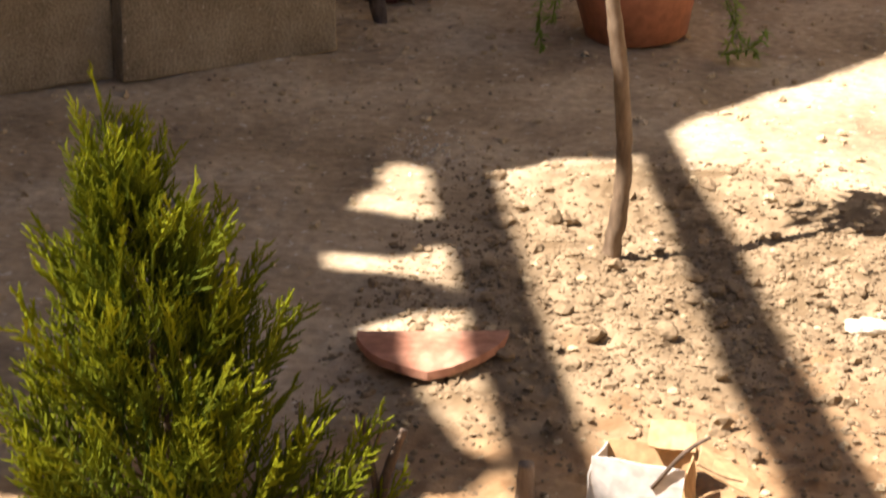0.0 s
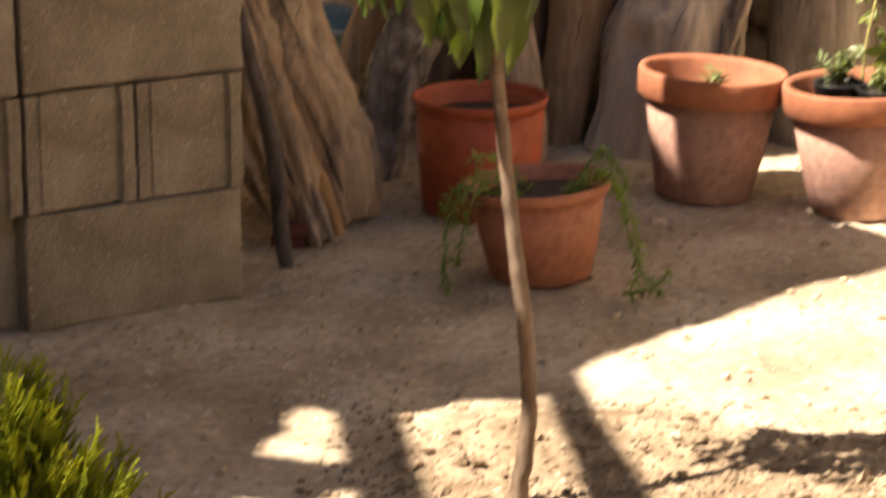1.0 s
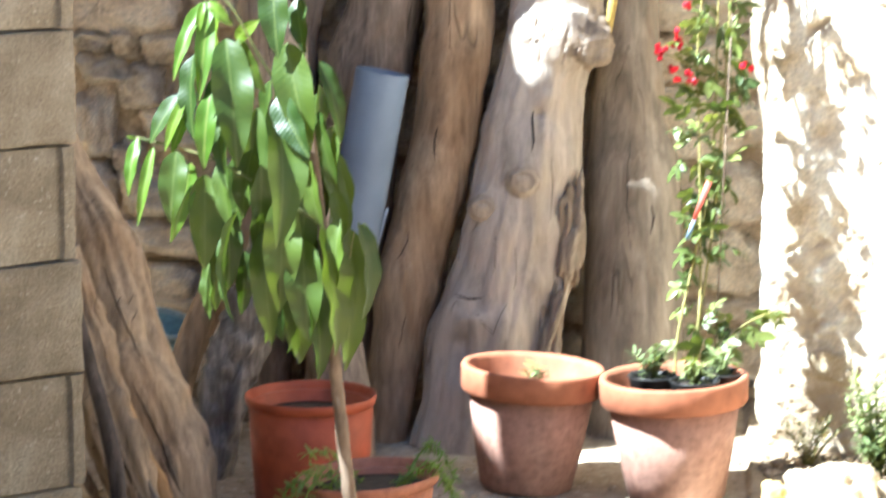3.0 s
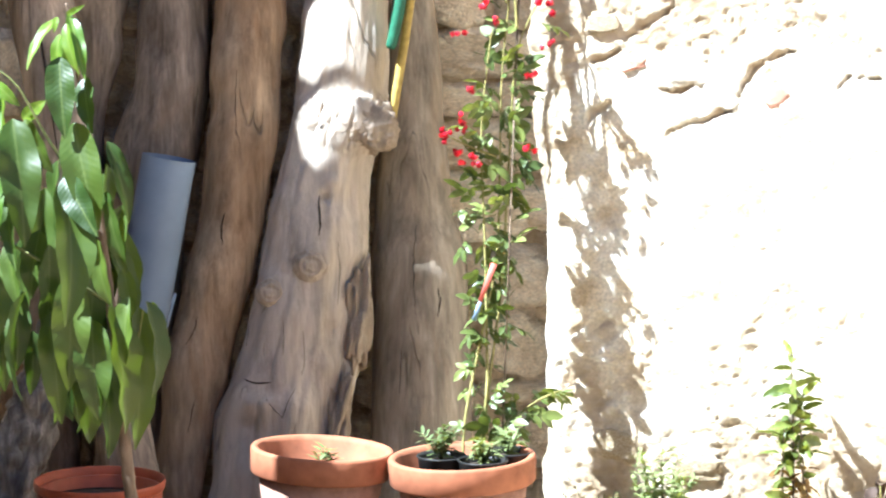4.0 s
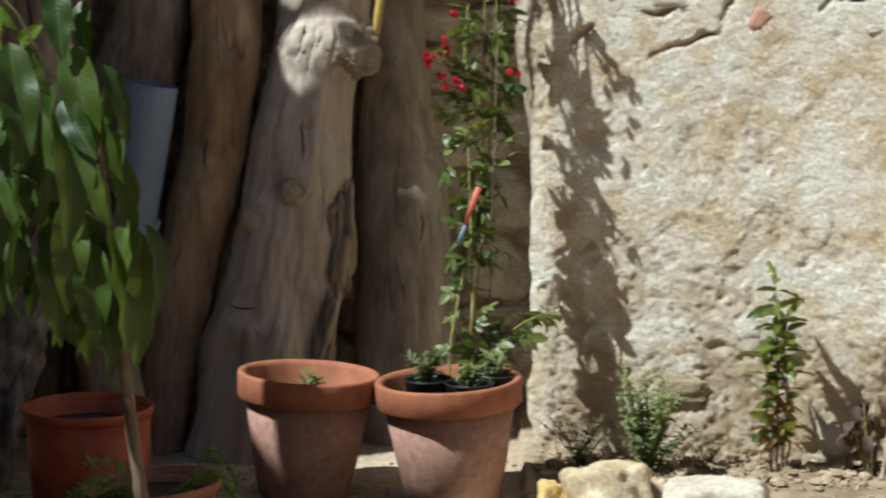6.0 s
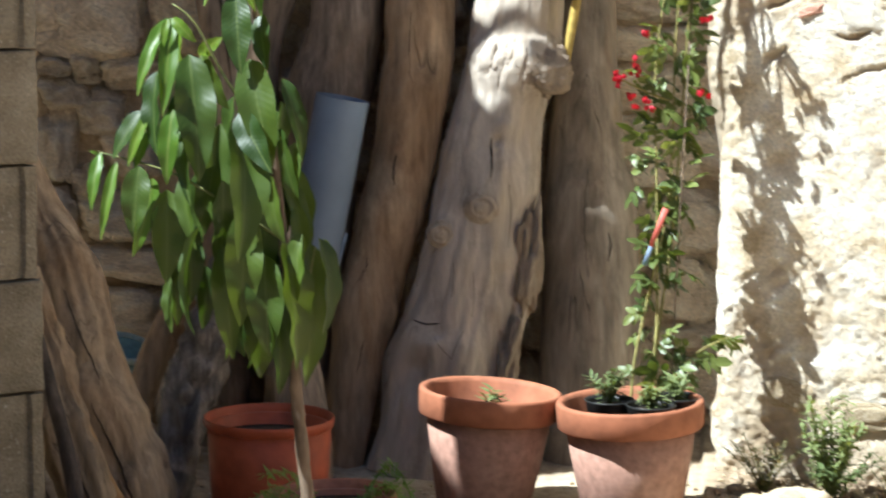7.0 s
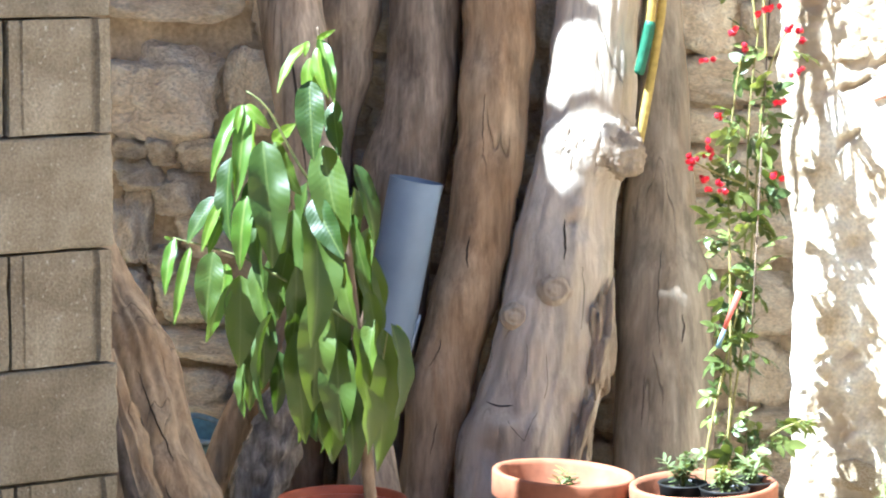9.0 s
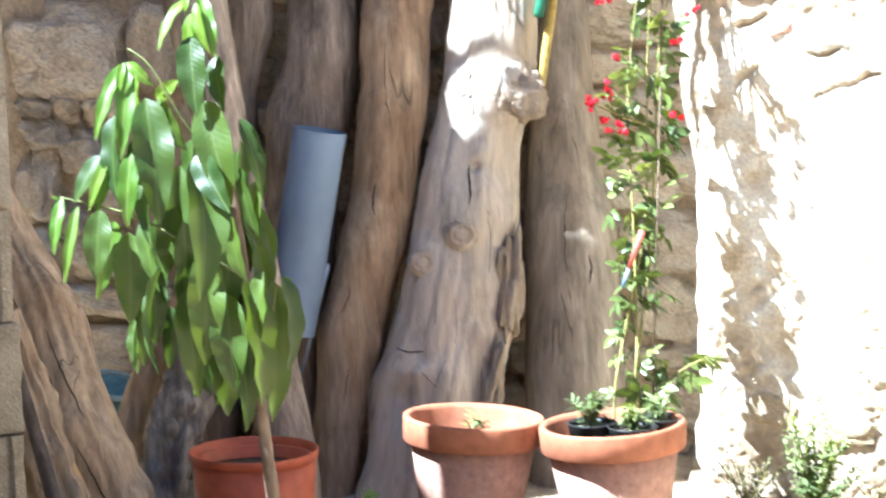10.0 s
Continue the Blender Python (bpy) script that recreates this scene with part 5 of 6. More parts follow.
# ---- small pots and seedlings ----
BLACK = material("black_plastic", [(0.012, 0.012, 0.012), (0.025, 0.024, 0.022)], 8, 4, 0.45, 0.05, 60)
HERB = leaf_shader("herb_leaf", (0.10, 0.135, 0.045), (0.20, 0.235, 0.085), 0.6, 0.22)


def herb(parent, at, height, stems, seed, mat=HERB, leaf=0.016, many=12, spread=0.35):
    """A bushy little plant: thin stems with short leaves, one mesh of leaves."""
    r = random.Random(seed)
    bs, bl = bmesh.new(), bmesh.new()
    for k in range(stems):
        a, lean = r.uniform(0, 6.28), r.uniform(0.1, spread)
        tip = Vector((math.cos(a) * lean, math.sin(a) * lean, 1)).normalized() * height * r.uniform(0.6, 1.05)
        mid = tip * 0.5 + Vector((0, 0, 0.08 * height))
        pts = [Vector(at), Vector(at) + mid, Vector(at) + tip]
        tube(bs, pts, [0.0014, 0.0011, 0.0007], 5, step=0.02)
        for i in range(many):
            t = 0.2 + 0.8 * i / many
            p = pts[0].lerp(pts[1], t * 2) if t < 0.5 else pts[1].lerp(pts[2], t * 2 - 1)
            for j in range(2):
                m = Matrix.Translation(p) @ Matrix.Rotation(r.uniform(0, 6.28), 4, "Z") @ Matrix.Rotation(r.uniform(-0.9, 0.1), 4, "Y")
                blade(bl, leaf * r.uniform(0.6, 1.2), leaf * 0.36, 0.1, 0.4, 0.2, 0, 0, 3, m)
    tagged(part("stem", bs, TWIG, parent), kind="stuff")
    tagged(part("leaves", bl, mat, parent), kind="stuff")


for x, y, s in ((-0.135, 5.34, 1), (-0.055, 5.30, 2), (-0.005, 5.385, 3)):
    thing = base("nursery_pot", (x, y, 0.178), "small black plastic nursery pot with a seedling", "plant pot", "nursery pots")
    bm = bmesh.new()
    lathe(bm, [(0.036, 0), (0.046, 0.062), (0.049, 0.066), (0.047, 0.068), (0.044, 0.06), (0.034, 0.008)], 32)
    part("shell", bm, BLACK, thing)
    bm = bmesh.new()
    lathe(bm, [(0.0001, 0.057), (0.044, 0.055)], 24)
    part("soil", bm, POTTING, thing)
    herb(thing, (0, 0, 0.055), 0.078 if s == 1 else 0.055, 13, s, leaf=0.024, many=7, spread=0.9)
seed_plant = base("seedling", (-0.365, 5.40, 0.20), "tiny green seedling in the terracotta pot", "seedling")
herb(seed_plant, (0, 0, 0), 0.052, 5, 5, leaf=0.034, many=4, spread=0.7)

# ---- trailing fern sprigs of the orange pot ----
FERN = leaf_shader("fern_frond", (0.14, 0.23, 0.045), (0.25, 0.35, 0.075), 0.6, 0.35)
fern = base("trailing_fern", (-0.61, 4.83, 0.135), "trailing green fern sprigs hanging over the pot", "fern")
o = Vector((-0.61, 4.83, 0.135))
r2 = random.Random(8)
for line in ([(-0.64, 4.80, 0.135), (-0.70, 4.75, 0.185), (-0.745, 4.72, 0.14), (-0.755, 4.70, 0.07), (-0.75, 4.69, 0.012)], [(-0.63, 4.82, 0.135), (-0.69, 4.78, 0.19), (-0.735, 4.75, 0.175), (-0.765, 4.73, 0.13)],
             [(-0.66, 4.79, 0.135), (-0.70, 4.74, 0.17), (-0.72, 4.71, 0.13), (-0.735, 4.70, 0.05)], [(-0.63, 4.85, 0.135), (-0.67, 4.83, 0.20), (-0.72, 4.80, 0.21)],
             [(-0.58, 4.82, 0.135), (-0.51, 4.78, 0.20), (-0.47, 4.77, 0.15), (-0.45, 4.75, 0.08), (-0.42, 4.73, 0.03), (-0.395, 4.72, 0.012)], [(-0.57, 4.85, 0.135), (-0.52, 4.84, 0.215), (-0.49, 4.82, 0.215), (-0.465, 4.80, 0.17)],
             [(-0.58, 4.83, 0.135), (-0.50, 4.80, 0.19), (-0.455, 4.77, 0.13), (-0.435, 4.74, 0.06), (-0.45, 4.72, 0.01)], [(-0.46, 4.72, 0.01), (-0.42, 4.70, 0.02), (-0.39, 4.71, 0.04), (-0.385, 4.72, 0.055)]):
    bs = bmesh.new()
    pts, _ = spline(line, [0] * len(line), 0.008)
    tube(bs, [p - o for p in pts], [0.0012] * len(pts), 4)
    for p in pts[2:]:
        for j in range(5):
            m = Matrix.Translation(p - o) @ Matrix.Rotation(r2.uniform(0, 6.28), 4, "Z") @ Matrix.Rotation(r2.uniform(-0.7, 0.9), 4, "Y")
            blade(bs, r2.uniform(0.012, 0.026), 0.0045, 0, 0.4, 0.1, 0, 0, 2, m)
    part("sprig", bs, FERN, fern)

# ---- plants at the foot of the wall ----
ROSEMARY = leaf_shader("rosemary_needle", (0.070, 0.110, 0.035), (0.19, 0.23, 0.085), 0.7, 0.28)
DRYW = leaf_shader("dry_weed", (0.24, 0.20, 0.12), (0.40, 0.34, 0.22), 0.8, 0.25)
rosemary = base("rosemary_bush", (0.299, 5.485, 0.012), "small grey-green rosemary bush by the wall", "shrub")
herb(rosemary, (0, 0, 0), 0.225, 17, 3, ROSEMARY, 0.026, 17, 0.48)
herb(rosemary, (0.01, 0, 0), 0.14, 15, 9, ROSEMARY, 0.022, 14, 1.0)
weeds = base("dry_weeds", (0.17, 5.55, 0.015), "dried grey-brown weeds at the foot of the wall", "weeds")
herb(weeds, (0, 0, 0), 0.13, 26, 4, DRYW, 0.016, 9, 0.9)
weeds = base("dry_weeds", (0.42, 5.53, 0.015), "dried grey-brown weeds at the foot of the wall", "weeds")
herb(weeds, (0, 0, 0), 0.08, 12, 14, DRYW, 0.014, 6, 0.9)
SHRUB = leaf_shader("shrub_leaf", (0.055, 0.085, 0.016), (0.17, 0.20, 0.04), 0.4, 0.28)
SHOOT = leaf_kinds(SHRUB, (0.045, 0.065), 0.50, 6, (0.1, 0.6), start=(-0.9, -0.1))
DULL = leaf_kinds(leaf_shader("browning_leaf", (0.16, 0.09, 0.03), (0.30, 0.20, 0.07), 0.6, 0.2), (0.03, 0.045), 0.42, 3, (0.4, 1.2), start=(0, 0.6))
O = Vector((0.555, 5.47, 0.015))
shoot = base("shrub_shoot", O, "young upright shrub with oval green leaves", "shrub")
for dx, top in ((0.0, 0.41), (0.02, 0.33), (-0.02, 0.26), (0.03, 0.20)):
    bm = bmesh.new()
    tube(bm, [(dx * 0.3, 0, -0.02), (dx, 0.005, top * 0.5), (dx * 0.6 - 0.008, 0, top)], [0.003, 0.0024, 0.0012], 6, step=0.02)
    holder = part("stem", bm, BARK, shoot)
    k = 0
    z = 0.07
    while z < top:
        for j in range(2):
            ob = new("leaf", rng.choice(SHOOT if z > 0.18 or rng.random() < 0.4 else DULL))
            on_branch(ob, holder, (dx * min(1, z / top * 2) - 0.004, 0, z), k * 1.57 + j * math.pi + rng.uniform(-0.4, 0.4), rng.uniform(-0.3, 0.6), rng.uniform(0.8, 1.2), rng.uniform(-1.3, 1.3))
        k, z = k + 1, z + rng.uniform(0.013, 0.024)
dead = base("withered_plant", (0.735, 5.44, 0.01), "withered plant with curled dark brown leaves", "plant")
WITHER = leaf_kinds(leaf_shader("withered_leaf", (0.05, 0.03, 0.02), (0.14, 0.09, 0.055), 0.8, 0.1), (0.05, 0.08), 0.5, 5, (1.5, 2.8), start=(-0.6, 0.3))
for a, h in ((0.3, 0.17), (1.3, 0.13), (2.2, 0.15), (3.6, 0.12), (4.3, 0.16), (5.0, 0.18)):
    bm = bmesh.new()
    tip = Vector((math.cos(a) * 0.04, math.sin(a) * 0.02, h))
    tube(bm, [(0, 0, -0.02), tip * 0.6, tip], [0.003, 0.002, 0.0015], 6, step=0.02)
    part("stem", bm, CANE, dead)
    for k in range(5):
        ob = new("leaf", rng.choice(WITHER))
        on_branch(ob, dead, tip * (0.2 + 0.2 * k), rng.uniform(0, 6.28), rng.uniform(-0.3, 0.5), rng.uniform(0.7, 1.1))

bud = base("dried_flower", (0.751, 5.40, 0.005), "dried pale stalk with a faded pink bud", "flower")
bm = bmesh.new()
tube(bm, [(0, 0, -0.02), (0.012, 0.003, 0.09), (0.034, 0.012, 0.185)], [0.0045, 0.0038, 0.003], 8, 0.15, 40, step=0.01)
part("stalk", bm, material("pale_dry_stalk", [(0.38, 0.31, 0.22), (0.55, 0.47, 0.36)], 30, 4, 0.9, 0.3, 90), bud)
bm = bmesh.new()
lathe(bm, [(0.003, 0), (0.010, 0.008), (0.011, 0.022), (0.005, 0.036), (0.0005, 0.042)], 14, 0.2)
ob = part("bud", bm, material("faded_pink", [(0.42, 0.28, 0.20), (0.52, 0.37, 0.28)], 30, 5, 0.8, 0.3, 90), bud, "faded pink bud")
ob.location = (0.033, 0.012, 0.175)

# ---- young cypress ----
CYP = leaf_material("cypress_scale", (0.026, 0.056, 0.007), (0.235, 0.262, 0.010), 0.85, 0.34)
CYP.node_tree.nodes["Principled BSDF"].inputs["Specular IOR Level"].default_value = 0.15
grown = CYP.node_tree.nodes.new("ShaderNodeAttribute")                    # young tips are yellower than old wood
grown.attribute_name = "young"
CYP.node_tree.links.new(grown.outputs["Fac"], CYP.node_tree.nodes["Color Ramp"].inputs[0])
O = Vector((-0.815, 2.85, 0.0))
cypress = base("cypress", O, "young bushy yellow-green cypress", "conifer")
bm = bmesh.new()
tube(bm, [(0, 0, -0.03), (-0.033, 0, 0.2), (-0.055, 0, 0.33), (-0.062, 0, 0.38)], [0.007, 0.005, 0.003, 0.0015], 8, 0.1, 30, step=0.03)
part("trunk", bm, material("cypress_bark", [(0.05, 0.035, 0.02), (0.10, 0.075, 0.045)], 30, 5, 0.9, 0.5, 90), cypress)


def spray_arrays(seed):
    """One feathery plume along +x, of thin three-sided twigs; also how far out along it each point lies."""
    r = random.Random(seed)
    bm = bmesh.new()
    L = 0.13
    bow = r.uniform(-0.012, 0.012)
    tube(bm, [(0, 0, 0), (L * 0.5, bow, 0.004), (L, 0, 0.012)], [0.0016, 0.0014, 0.0006], 4)
    for i in range(20):
        x = L * (0.10 + 0.86 * i / 20)
        side, turn = (1 if i % 2 else -1), r.uniform(-0.7, 0.7) + (1.57 if r.random() < 0.25 else 0)
        l = (0.040 - 0.026 * i / 20) * r.uniform(0.6, 1.2)
        d = Vector((0.76, 0.64 * side * math.cos(turn), 0.64 * side * math.sin(turn))).normalized()
        p = Vector((x, bow * math.sin(math.pi * x / L), 0.012 * (x / L) ** 2))
        tip = p + d * l + Vector((0.006, 0, 0.002))
        tube(bm, [p, p + d * l * 0.55, tip], [0.0013, 0.0013, 0.0005], 3)
        for j in (0.25, 0.45, 0.65, 0.85):
            e = Vector((0.90, r.uniform(-0.5, 0.5), r.uniform(-0.5, 0.5))).normalized()
            q = p + d * l * j
            tube(bm, [q, q + e * l * r.uniform(0.22, 0.42)], [0.0012, 0.0005], 3)
    v = np.array([x.co[:] for x in bm.verts])
    bm.verts.index_update()
    f = [[x.index for x in face.verts] for face in bm.faces]
    bm.free()
    return v, f


KINDS = [spray_arrays(k) for k in range(6)]
rs = np.random.RandomState(4)
vs, fs, tips, base_n = [], [], [], 0
PLUMES = 380
for k in range(PLUMES):
    z = 0.40 * (rs.rand() ** 1.15) if k > 14 else 0.30 + 0.010 * k
    reach = 0.138 * max(0.0, 1 - z / 0.44) ** 0.9 + 0.004
    a = rs.uniform(0, 6.283)
    rad = reach * (rs.uniform(0.05, 1.0) ** 0.5) * (1.0 + 0.22 * math.sin(a * 3 + z * 25))
    out = 0.10 + 0.52 * min(1.0, rad / 0.13) + rs.uniform(-0.16, 0.28)      # lean away from upright
    c = Vector((-0.165 * z + math.cos(a) * rad, math.sin(a) * rad, z - 0.03))
    m = Matrix.Translation(c) @ Matrix.Rotation(a + rs.uniform(-0.5, 0.5), 4, "Z") @ Matrix.Rotation(out - math.pi / 2, 4, "Y") @ Matrix.Rotation(rs.uniform(0, 6.28), 4, "X")
    v, f = KINDS[k % 6]
    sz = rs.uniform(0.55, 1.35) * (0.62 if z > 0.30 else 0.85 if z > 0.2 else 1.0)
    mm = np.array(m)
    vs.append((v * sz) @ mm[:3, :3].T + mm[:3, 3])
    tips.append(np.clip(v[:, 0] / 0.13, 0, 1) * rs.uniform(0.6, 1.15))
    fs += [[i + base_n for i in face] for face in f]
    base_n += len(v)
me = bpy.data.meshes.new("foliage")
me.from_pydata(np.concatenate(vs).tolist(), [], fs)
me.materials.append(CYP)
me.attributes.new("young", "FLOAT", "POINT").data.foreach_set("value", np.concatenate(tips).astype(np.float32))
ob = new("foliage", me)
ob.parent = cypress
tagged(ob, kind="stuff")

# ---- rocks and things on the ground ----
def rock(at, size, seed, mat, label, name="rock", turn=0.0, rough=0.3, detail=4):
    bm = bmesh.new()
    boulder(bm, (0, 0, 0), size, seed, detail, rough)
    ob = part(name, bm, mat)
    ob.location = (at[0], at[1], relief(at[0], at[1]) + size[2] * 0.45)
    ob.rotation_euler = (0, 0, turn)
    return tagged(ob, label, "rock", "rocks along the bed")


rock((0.205, 5.215), (0.098, 0.085, 0.088), 1.0, STONE, "rough yellowish limestone rock edging the bed", turn=0.2)
rock((0.410, 5.25), (0.125, 0.08, 0.052), 5.0, material("pale_rock", [(0.40, 0.34, 0.25), (0.52, 0.46, 0.36), (0.62, 0.57, 0.47)], 10, 7, 0.9, 0.7, 90), "broad whitish limestone rock edging the bed", rough=0.18)
rock((0.100, 5.26), (0.036, 0.03, 0.050), 9.0, material("ochre_stone", [(0.45, 0.30, 0.10), (0.62, 0.45, 0.18)], 12, 5, 0.9, 0.4, 90), "small ochre stone beside the terracotta pot")
rock((0.292, 5.31), (0.045, 0.04, 0.040), 13.0, STONE, "small rough limestone rock edging the bed")
rock((-0.449, 5.205), (0.016, 0.012, 0.008), 15.0, STONE, "flat pale pebble lying on the earth")
rock((-0.145, 3.56), (0.034, 0.018, 0.014), 29.0, WHITE_STONE, "flat white stone lying on the soil")

bm = bmesh.new()
n = 10
corner = [Vector((-0.098, 0.045, 0.006)), Vector((0.086, 0.082, 0.008)), Vector((0.012, -0.058, 0.004))]
top, low = {}, {}
for i in range(n + 1):
    for j in range(n + 1 - i):
        a, b = i / n, j / n
        p = corner[0] * (1 - a - b) + corner[1] * a + corner[2] * b
        c = 1 - a - b
        u = a - c
        p = p + Vector((-0.018, -0.030, 0)) * (4 * c * b) + Vector((0.020, -0.026, 0)) * (4 * a * b) + Vector((0, -0.012, 0)) * (4 * a * c)
        p = p + Vector((0, 0, 0.004 * (1 - u * u) * (1 - b) + 0.012 * b * (1 - b) * 2)) + Vector((0.003 * noise.noise(p * 60), 0.004 * noise.noise(p * 50 + Vector((3, 0, 0))), 0))
        top[i, j], low[i, j] = bm.verts.new(p + Vector((0, 0, 0.011))), bm.verts.new(p)
for i in range(n):
    for j in range(n - i):
        for side, rev in ((top, False), (low, True)):
            t = [side[i, j], side[i + 1, j], side[i, j + 1]]
            bm.faces.new(t[::-1] if rev else t)
            if i + j < n - 1:
                t = [side[i + 1, j], side[i + 1, j + 1], side[i, j + 1]]
                bm.faces.new(t[::-1] if rev else t)
rim = [(i, 0) for i in range(n)] + [(n - k, k) for k in range(n)] + [(0, n - k) for k in range(n)]
for a, b in zip(rim, rim[1:] + rim[:1]):
    bm.faces.new((top[a], low[a], low[b], top[b]))
bmesh.ops.recalc_face_normals(bm, faces=bm.faces)
shard = part("tile_shard", bm, CLAY, smooth=False)
shard.location = (-0.660, 3.345, relief(-0.66, 3.37))
tagged(shard, "curved shard of a terracotta tile lying on the soil", "tile shard")

CARD = material("brown_cardboard", [(0.42, 0.27, 0.14), (0.52, 0.36, 0.20)], 6, 5, 0.85, 0.15, 80)
PRINT = material("printed_white_cardboard", [(0.55, 0.54, 0.52), (0.70, 0.69, 0.67)], 4, 5, 0.6, 0.1, 60)
carton = base("carton", (-0.335, 3.005, -0.012), "crushed small cardboard carton, white outside", "cardboard box")
carton.rotation_euler = (radians(-8), 0, radians(-6))
for name, size, at, turn, mat in (("front_panel", (0.105, 0.002, 0.075), (-0.02, -0.03, 0.042), (0.15, 0.05, 0.0), PRINT), ("back_panel", (0.105, 0.002, 0.08), (-0.02, 0.035, 0.042), (-0.1, 0.0, 0.1), CARD),
                                  ("side_panel", (0.002, 0.065, 0.075), (-0.072, 0.0, 0.040), (0, 0.1, 0), PRINT), ("side_panel", (0.002, 0.065, 0.07), (0.034, 0.0, 0.040), (0, -0.1, 0.1), CARD),
                                  ("flap", (0.075, 0.06, 0.002), (0.075, -0.005, 0.072), (0.1, 0.45, 0.2), CARD), ("flap", (0.05, 0.04, 0.002), (0.0, 0.045, 0.090), (0.5, 0.1, 0.3), CARD), ("bottom", (0.105, 0.065, 0.002), (-0.02, 0.0, 0.006), (0, 0, 0), CARD)):
    bm = bmesh.new()
    box(bm, size)
    bmesh.ops.subdivide_edges(bm, edges=bm.edges, cuts=3, use_grid_fill=True)
    for v in bm.verts:
        v.co += Vector((noise.noise(v.co * 30), noise.noise(v.co * 30 + Vector((5, 0, 0))), noise.noise(v.co * 30 + Vector((0, 5, 0))))) * 0.004
    p = part(name, bm, mat, carton, smooth=False)
    p.matrix_basis = Matrix.Translation(at) @ Euler(turn).to_matrix().to_4x4()
for lines, at, mat, label, name in (([[(0, 0, -0.03), (0.012, 0, 0.05), (0.03, 0.01, 0.105)], [(0.005, 0, 0.02), (-0.004, 0.0, 0.07), (-0.014, 0.0, 0.125)], [(-0.004, 0, 0.07), (0.008, 0, 0.11)]], (-0.632, 2.93, 0), DARKWOOD, "forked dark dry twig standing in the soil", "twig"),
                                    ([[(0, 0, -0.03), (0.002, 0, 0.06)]], (-0.478, 2.98, 0), WOOD_DARK, "short grey stub of a cut stick", "stake"),
                                    ([[(-0.02, 0, 0.06), (0.015, -0.01, 0.11), (0.04, 0, 0.125)]], (-0.32, 2.98, -0.015), DARKWOOD, "thin dry twig lying on the carton", "twig")):
    bm = bmesh.new()
    for k, line in enumerate(lines):
        r = (0.006, 0.004, 0.003)[k] if name == "twig" and len(lines) > 1 else (0.0025 if name == "twig" else 0.013)
        tube(bm, [Vector(p) for p in line], [r] * (len(line) - 1) + [r * 0.7], 10, 0.15, 60, step=0.008)
    ob = part(name, bm, mat)
    ob.location = at
    tagged(ob, label, name)

# ---- stones of the rubble wall ----
def stone_mesh(seed):
    bm = bmesh.new()
    made = bmesh.ops.create_icosphere(bm, subdivisions=4, radius=1)["verts"]
    for v in made:
        p = v.co.copy()
        e = 0.62
        q = Vector([math.copysign(abs(c) ** e, c) for c in p]) * 0.86
        q *= 1 + 0.42 * noise.noise(p * 1.1 + Vector((seed, 0, 0))) + 0.20 * noise.noise(p * 4 + Vector((0, seed, 0))) + 0.10 * (0.3 - abs(noise.noise(p * 3.2 + Vector((0, 0, seed))))) + 0.05 * noise.noise(p * 9 + Vector((0, 0, seed)))
        v.co = q
    return mesh_of(bm, RUBBLE, True, "stone")


STONES = [stone_mesh(k * 3.7) for k in range(9)]
rng = random.Random(21)
known = [(-1.31, 1.16, 0.155, 0.075), (-1.30, 0.93, 0.135, 0.10), (-1.11, 0.93, 0.06, 0.095), (-1.39, 0.80, 0.04, 0.022), (-1.315, 0.795, 0.035, 0.034), (-1.21, 0.785, 0.07, 0.036), (-1.37, 0.745, 0.055, 0.036), (-1.28, 0.705, 0.055, 0.045),
         (-1.385, 0.62, 0.045, 0.085), (-1.21, 0.62, 0.075, 0.055), (-1.31, 0.55, 0.04, 0.03), (-1.25, 0.47, 0.09, 0.055), (-1.38, 0.46, 0.045, 0.06), (-1.20, 0.37, 0.14, 0.042), (-1.24, 0.26, 0.11, 0.055)]
for x, z, w, h in known:
    ob = new("stone", rng.choice(STONES))
    ob.parent = wall_north
    ob.matrix_basis = wall_north.matrix_world.inverted() @ pose(x, 6.17, z, 0, rng.uniform(-4, 4), 0) @ Matrix.Diagonal((w * 1.14, 0.08, h * 1.16, 1))
z = 0.05
while z < 2.0:
    h = rng.uniform(0.035, 0.075)
    x = -1.75
    while x < 0.06:
        w = rng.uniform(0.05, 0.13)
        cx, cz = x + w, z + h
        if not any(abs(cx - a) < w + c and abs(cz - b) < h + d for a, b, c, d in known):
            ob = new("stone", rng.choice(STONES))
            ob.parent = wall_north
            ob.matrix_basis = wall_north.matrix_world.inverted() @ pose(cx, 6.175, cz, 0, rng.uniform(-6, 6), 0) @ Matrix.Diagonal((w * 1.14, 0.07, h * 1.16, 1))
        x += 2 * w + 0.008
    z += 2 * h + 0.006

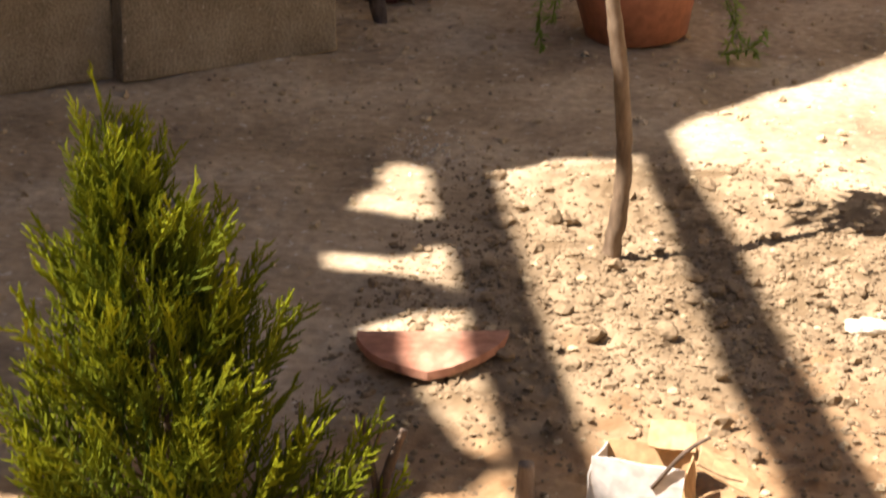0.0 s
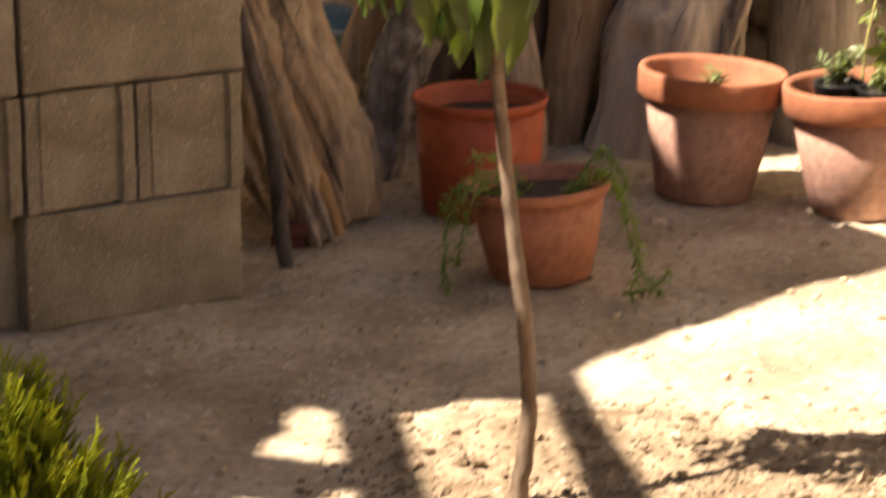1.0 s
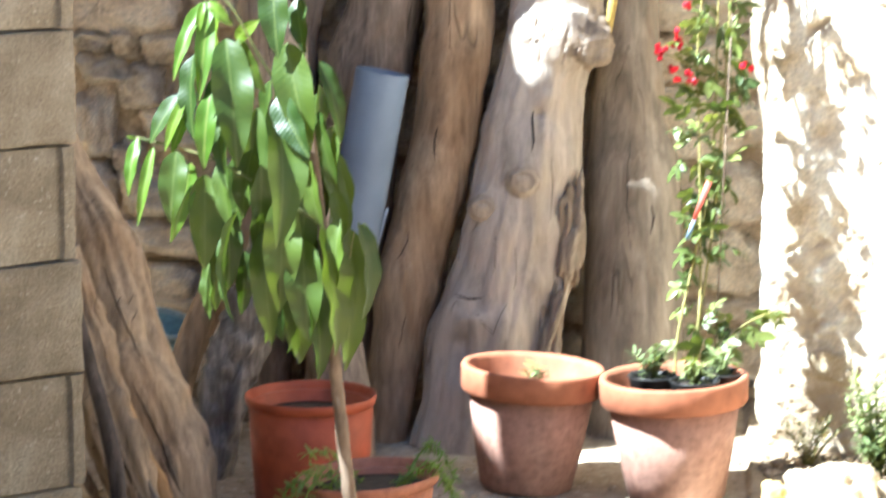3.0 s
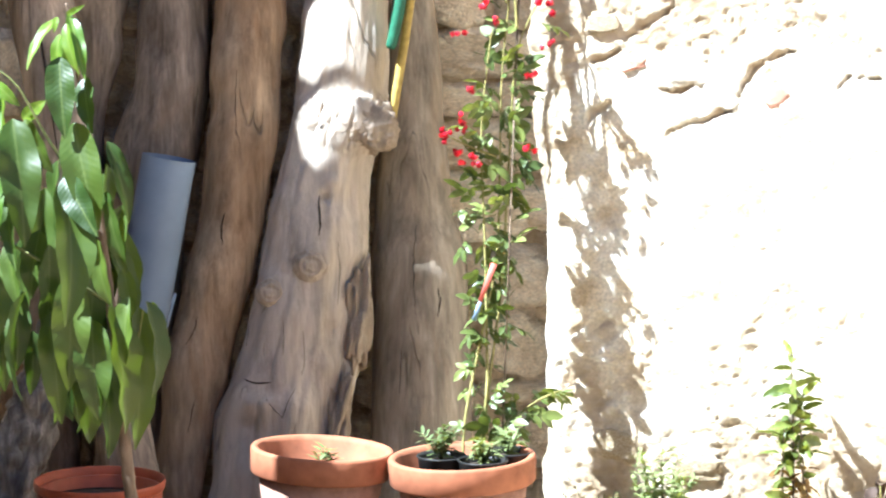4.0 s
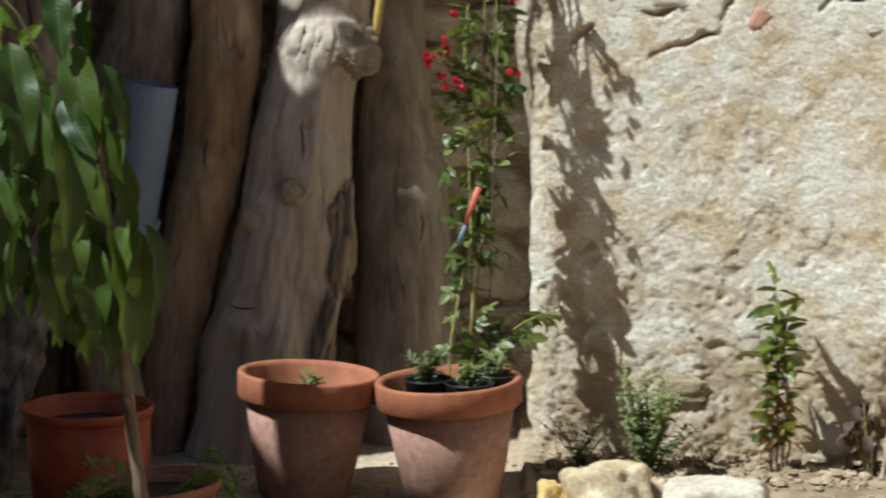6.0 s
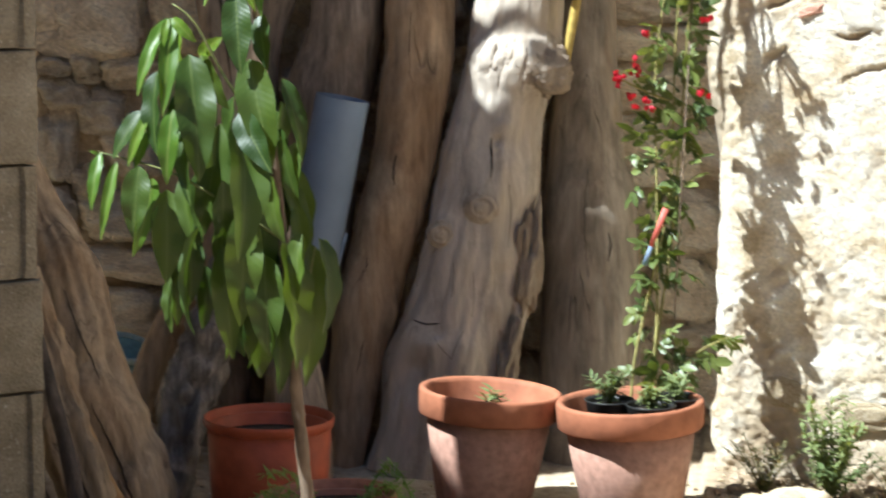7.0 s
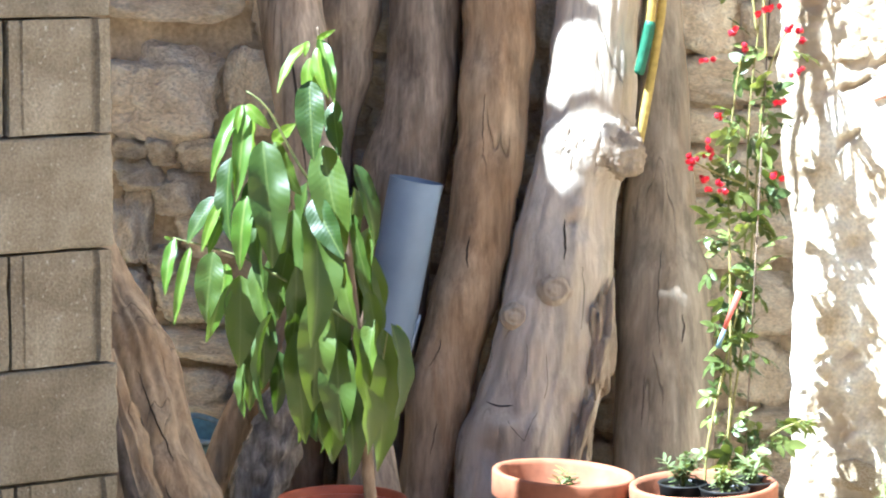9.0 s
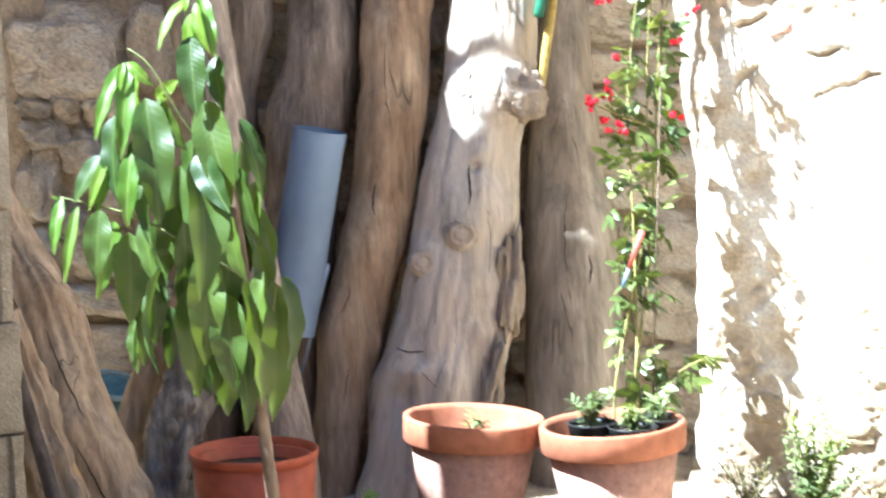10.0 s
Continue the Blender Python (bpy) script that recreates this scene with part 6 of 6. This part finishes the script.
# stones and brick showing in the plastered wall
BRICK = material("pink_brick", [(0.54, 0.29, 0.20), (0.64, 0.38, 0.28)], 14, 5, 0.9, 0.5, 90)
for s, z, w, h, mat, k in ((0.286, 0.972, 0.050, 0.040, WHITE_STONE, 0), (0.478, 0.915, 0.027, 0.027, BRICK, 4), (0.19, 0.977, 0.03, 0.012, BRICK, 5), (0.12, 1.06, 0.035, 0.024, STONE, 2), 
                           (0.571, 0.114, 0.024, 0.052, STONE, 6), (0.634, 0.070, 0.026, 0.034, WHITE_STONE, 1), (0.16, 0.20, 0.05, 0.035, STONE, 7), (0.33, 0.16, 0.06, 0.03, STONE, 8), (0.70, 0.90, 0.016, 0.010, WHITE_STONE, 2)):
    me = STONES[k].copy()
    me.materials.clear()
    me.materials.append(mat)
    ob = new("stone", me)
    ob.parent = wall_east
    ob.matrix_basis = pose(s, 0.008, z, 0, rng.uniform(-20, 20), 0) @ Matrix.Diagonal((w, 0.013, h, 1))

# ---- loose clods and pebbles ----
def scatter(name, count, place, sizes, mat, label, seed, sink=0.35, fine=2):
    rs = np.random.RandomState(seed)
    bm = bmesh.new()
    bmesh.ops.create_icosphere(bm, subdivisions=fine, radius=1)
    bm.verts.index_update()
    v0 = np.array([v.co[:] for v in bm.verts])
    f0 = np.array([[v.index for v in f.verts] for f in bm.faces])
    bm.free()
    V, F = [], []
    for k in range(count):
        x, y = place(rs)
        s = sizes[0] * (sizes[1] / sizes[0]) ** (rs.rand() ** 2.8)
        lump = v0 * (1 + 0.28 * np.sin(v0 @ rs.normal(size=(3, 1)) * 2.6 + rs.rand() * 6) + 0.14 * rs.normal(size=(len(v0), 1)))
        a = rs.rand() * 6.28
        rot = np.array([[math.cos(a), -math.sin(a), 0], [math.sin(a), math.cos(a), 0], [0, 0, 1]])
        V.append((lump * s * np.array([rs.uniform(0.8, 1.4), 1, rs.uniform(0.5, 0.9)])) @ rot.T + [x, y, relief(x, y) + s * sink])
        F.append(f0 + k * len(v0))
    me = bpy.data.meshes.new(name)
    me.from_pydata(np.concatenate(V).tolist(), [], np.concatenate(F).tolist())
    me.materials.append(mat)
    return tagged(new(name, me), label, name, kind="stuff")


def in_loose(rs):
    while True:
        x, y = rs.uniform(-0.80, 0.45), rs.uniform(2.7, 4.2)
        if rs.rand() < math.exp(-((x + 0.33) / 0.42) ** 2 - ((y - 3.60) / 0.36) ** 2) * 1.1 + 0.06:
            return x, y


scatter("clods", 900, in_loose, (0.0030, 0.0125), CLOD, "loose dry clods of dug earth", 1)
scatter("crumbs", 15000, in_loose, (0.0010, 0.0048), CLOD, "fine crumbs of dry dug earth", 7, fine=1)
scatter("pebbles", 5200, lambda rs: (rs.uniform(-1.5, 0.9), rs.uniform(2.6, 5.7)), (0.0012, 0.0075), STONE, "small pale pebbles scattered on the earth", 2)
scatter("gravel", 420, lambda rs: (rs.uniform(-1.3, -0.7) + 0.0, rs.uniform(3.9, 5.2)), (0.0010, 0.0038), material("dark_chips", [(0.20, 0.155, 0.105), (0.36, 0.29, 0.21)], 20, 4, 0.9, 0.3, 120), "dark earth crumbs along the blocks", 3)
scatter("lime_crumbs", 140, lambda rs: (rs.normal(-0.845, 0.035), rs.normal(4.17, 0.05)), (0.001, 0.0035), WHITE_STONE, "spilled white lime crumbs on the earth", 6)
CRUMBLE = material("crumbled_plaster", [(0.22, 0.16, 0.10), (0.42, 0.33, 0.225)], 14, 6, 0.95, 0.6, 120)
scatter("rubble", 620, lambda rs: (rs.uniform(0.08, 0.85), rs.uniform(5.35, 5.62)), (0.003, 0.017), CRUMBLE, "crumbled plaster and stone chips along the wall", 4)
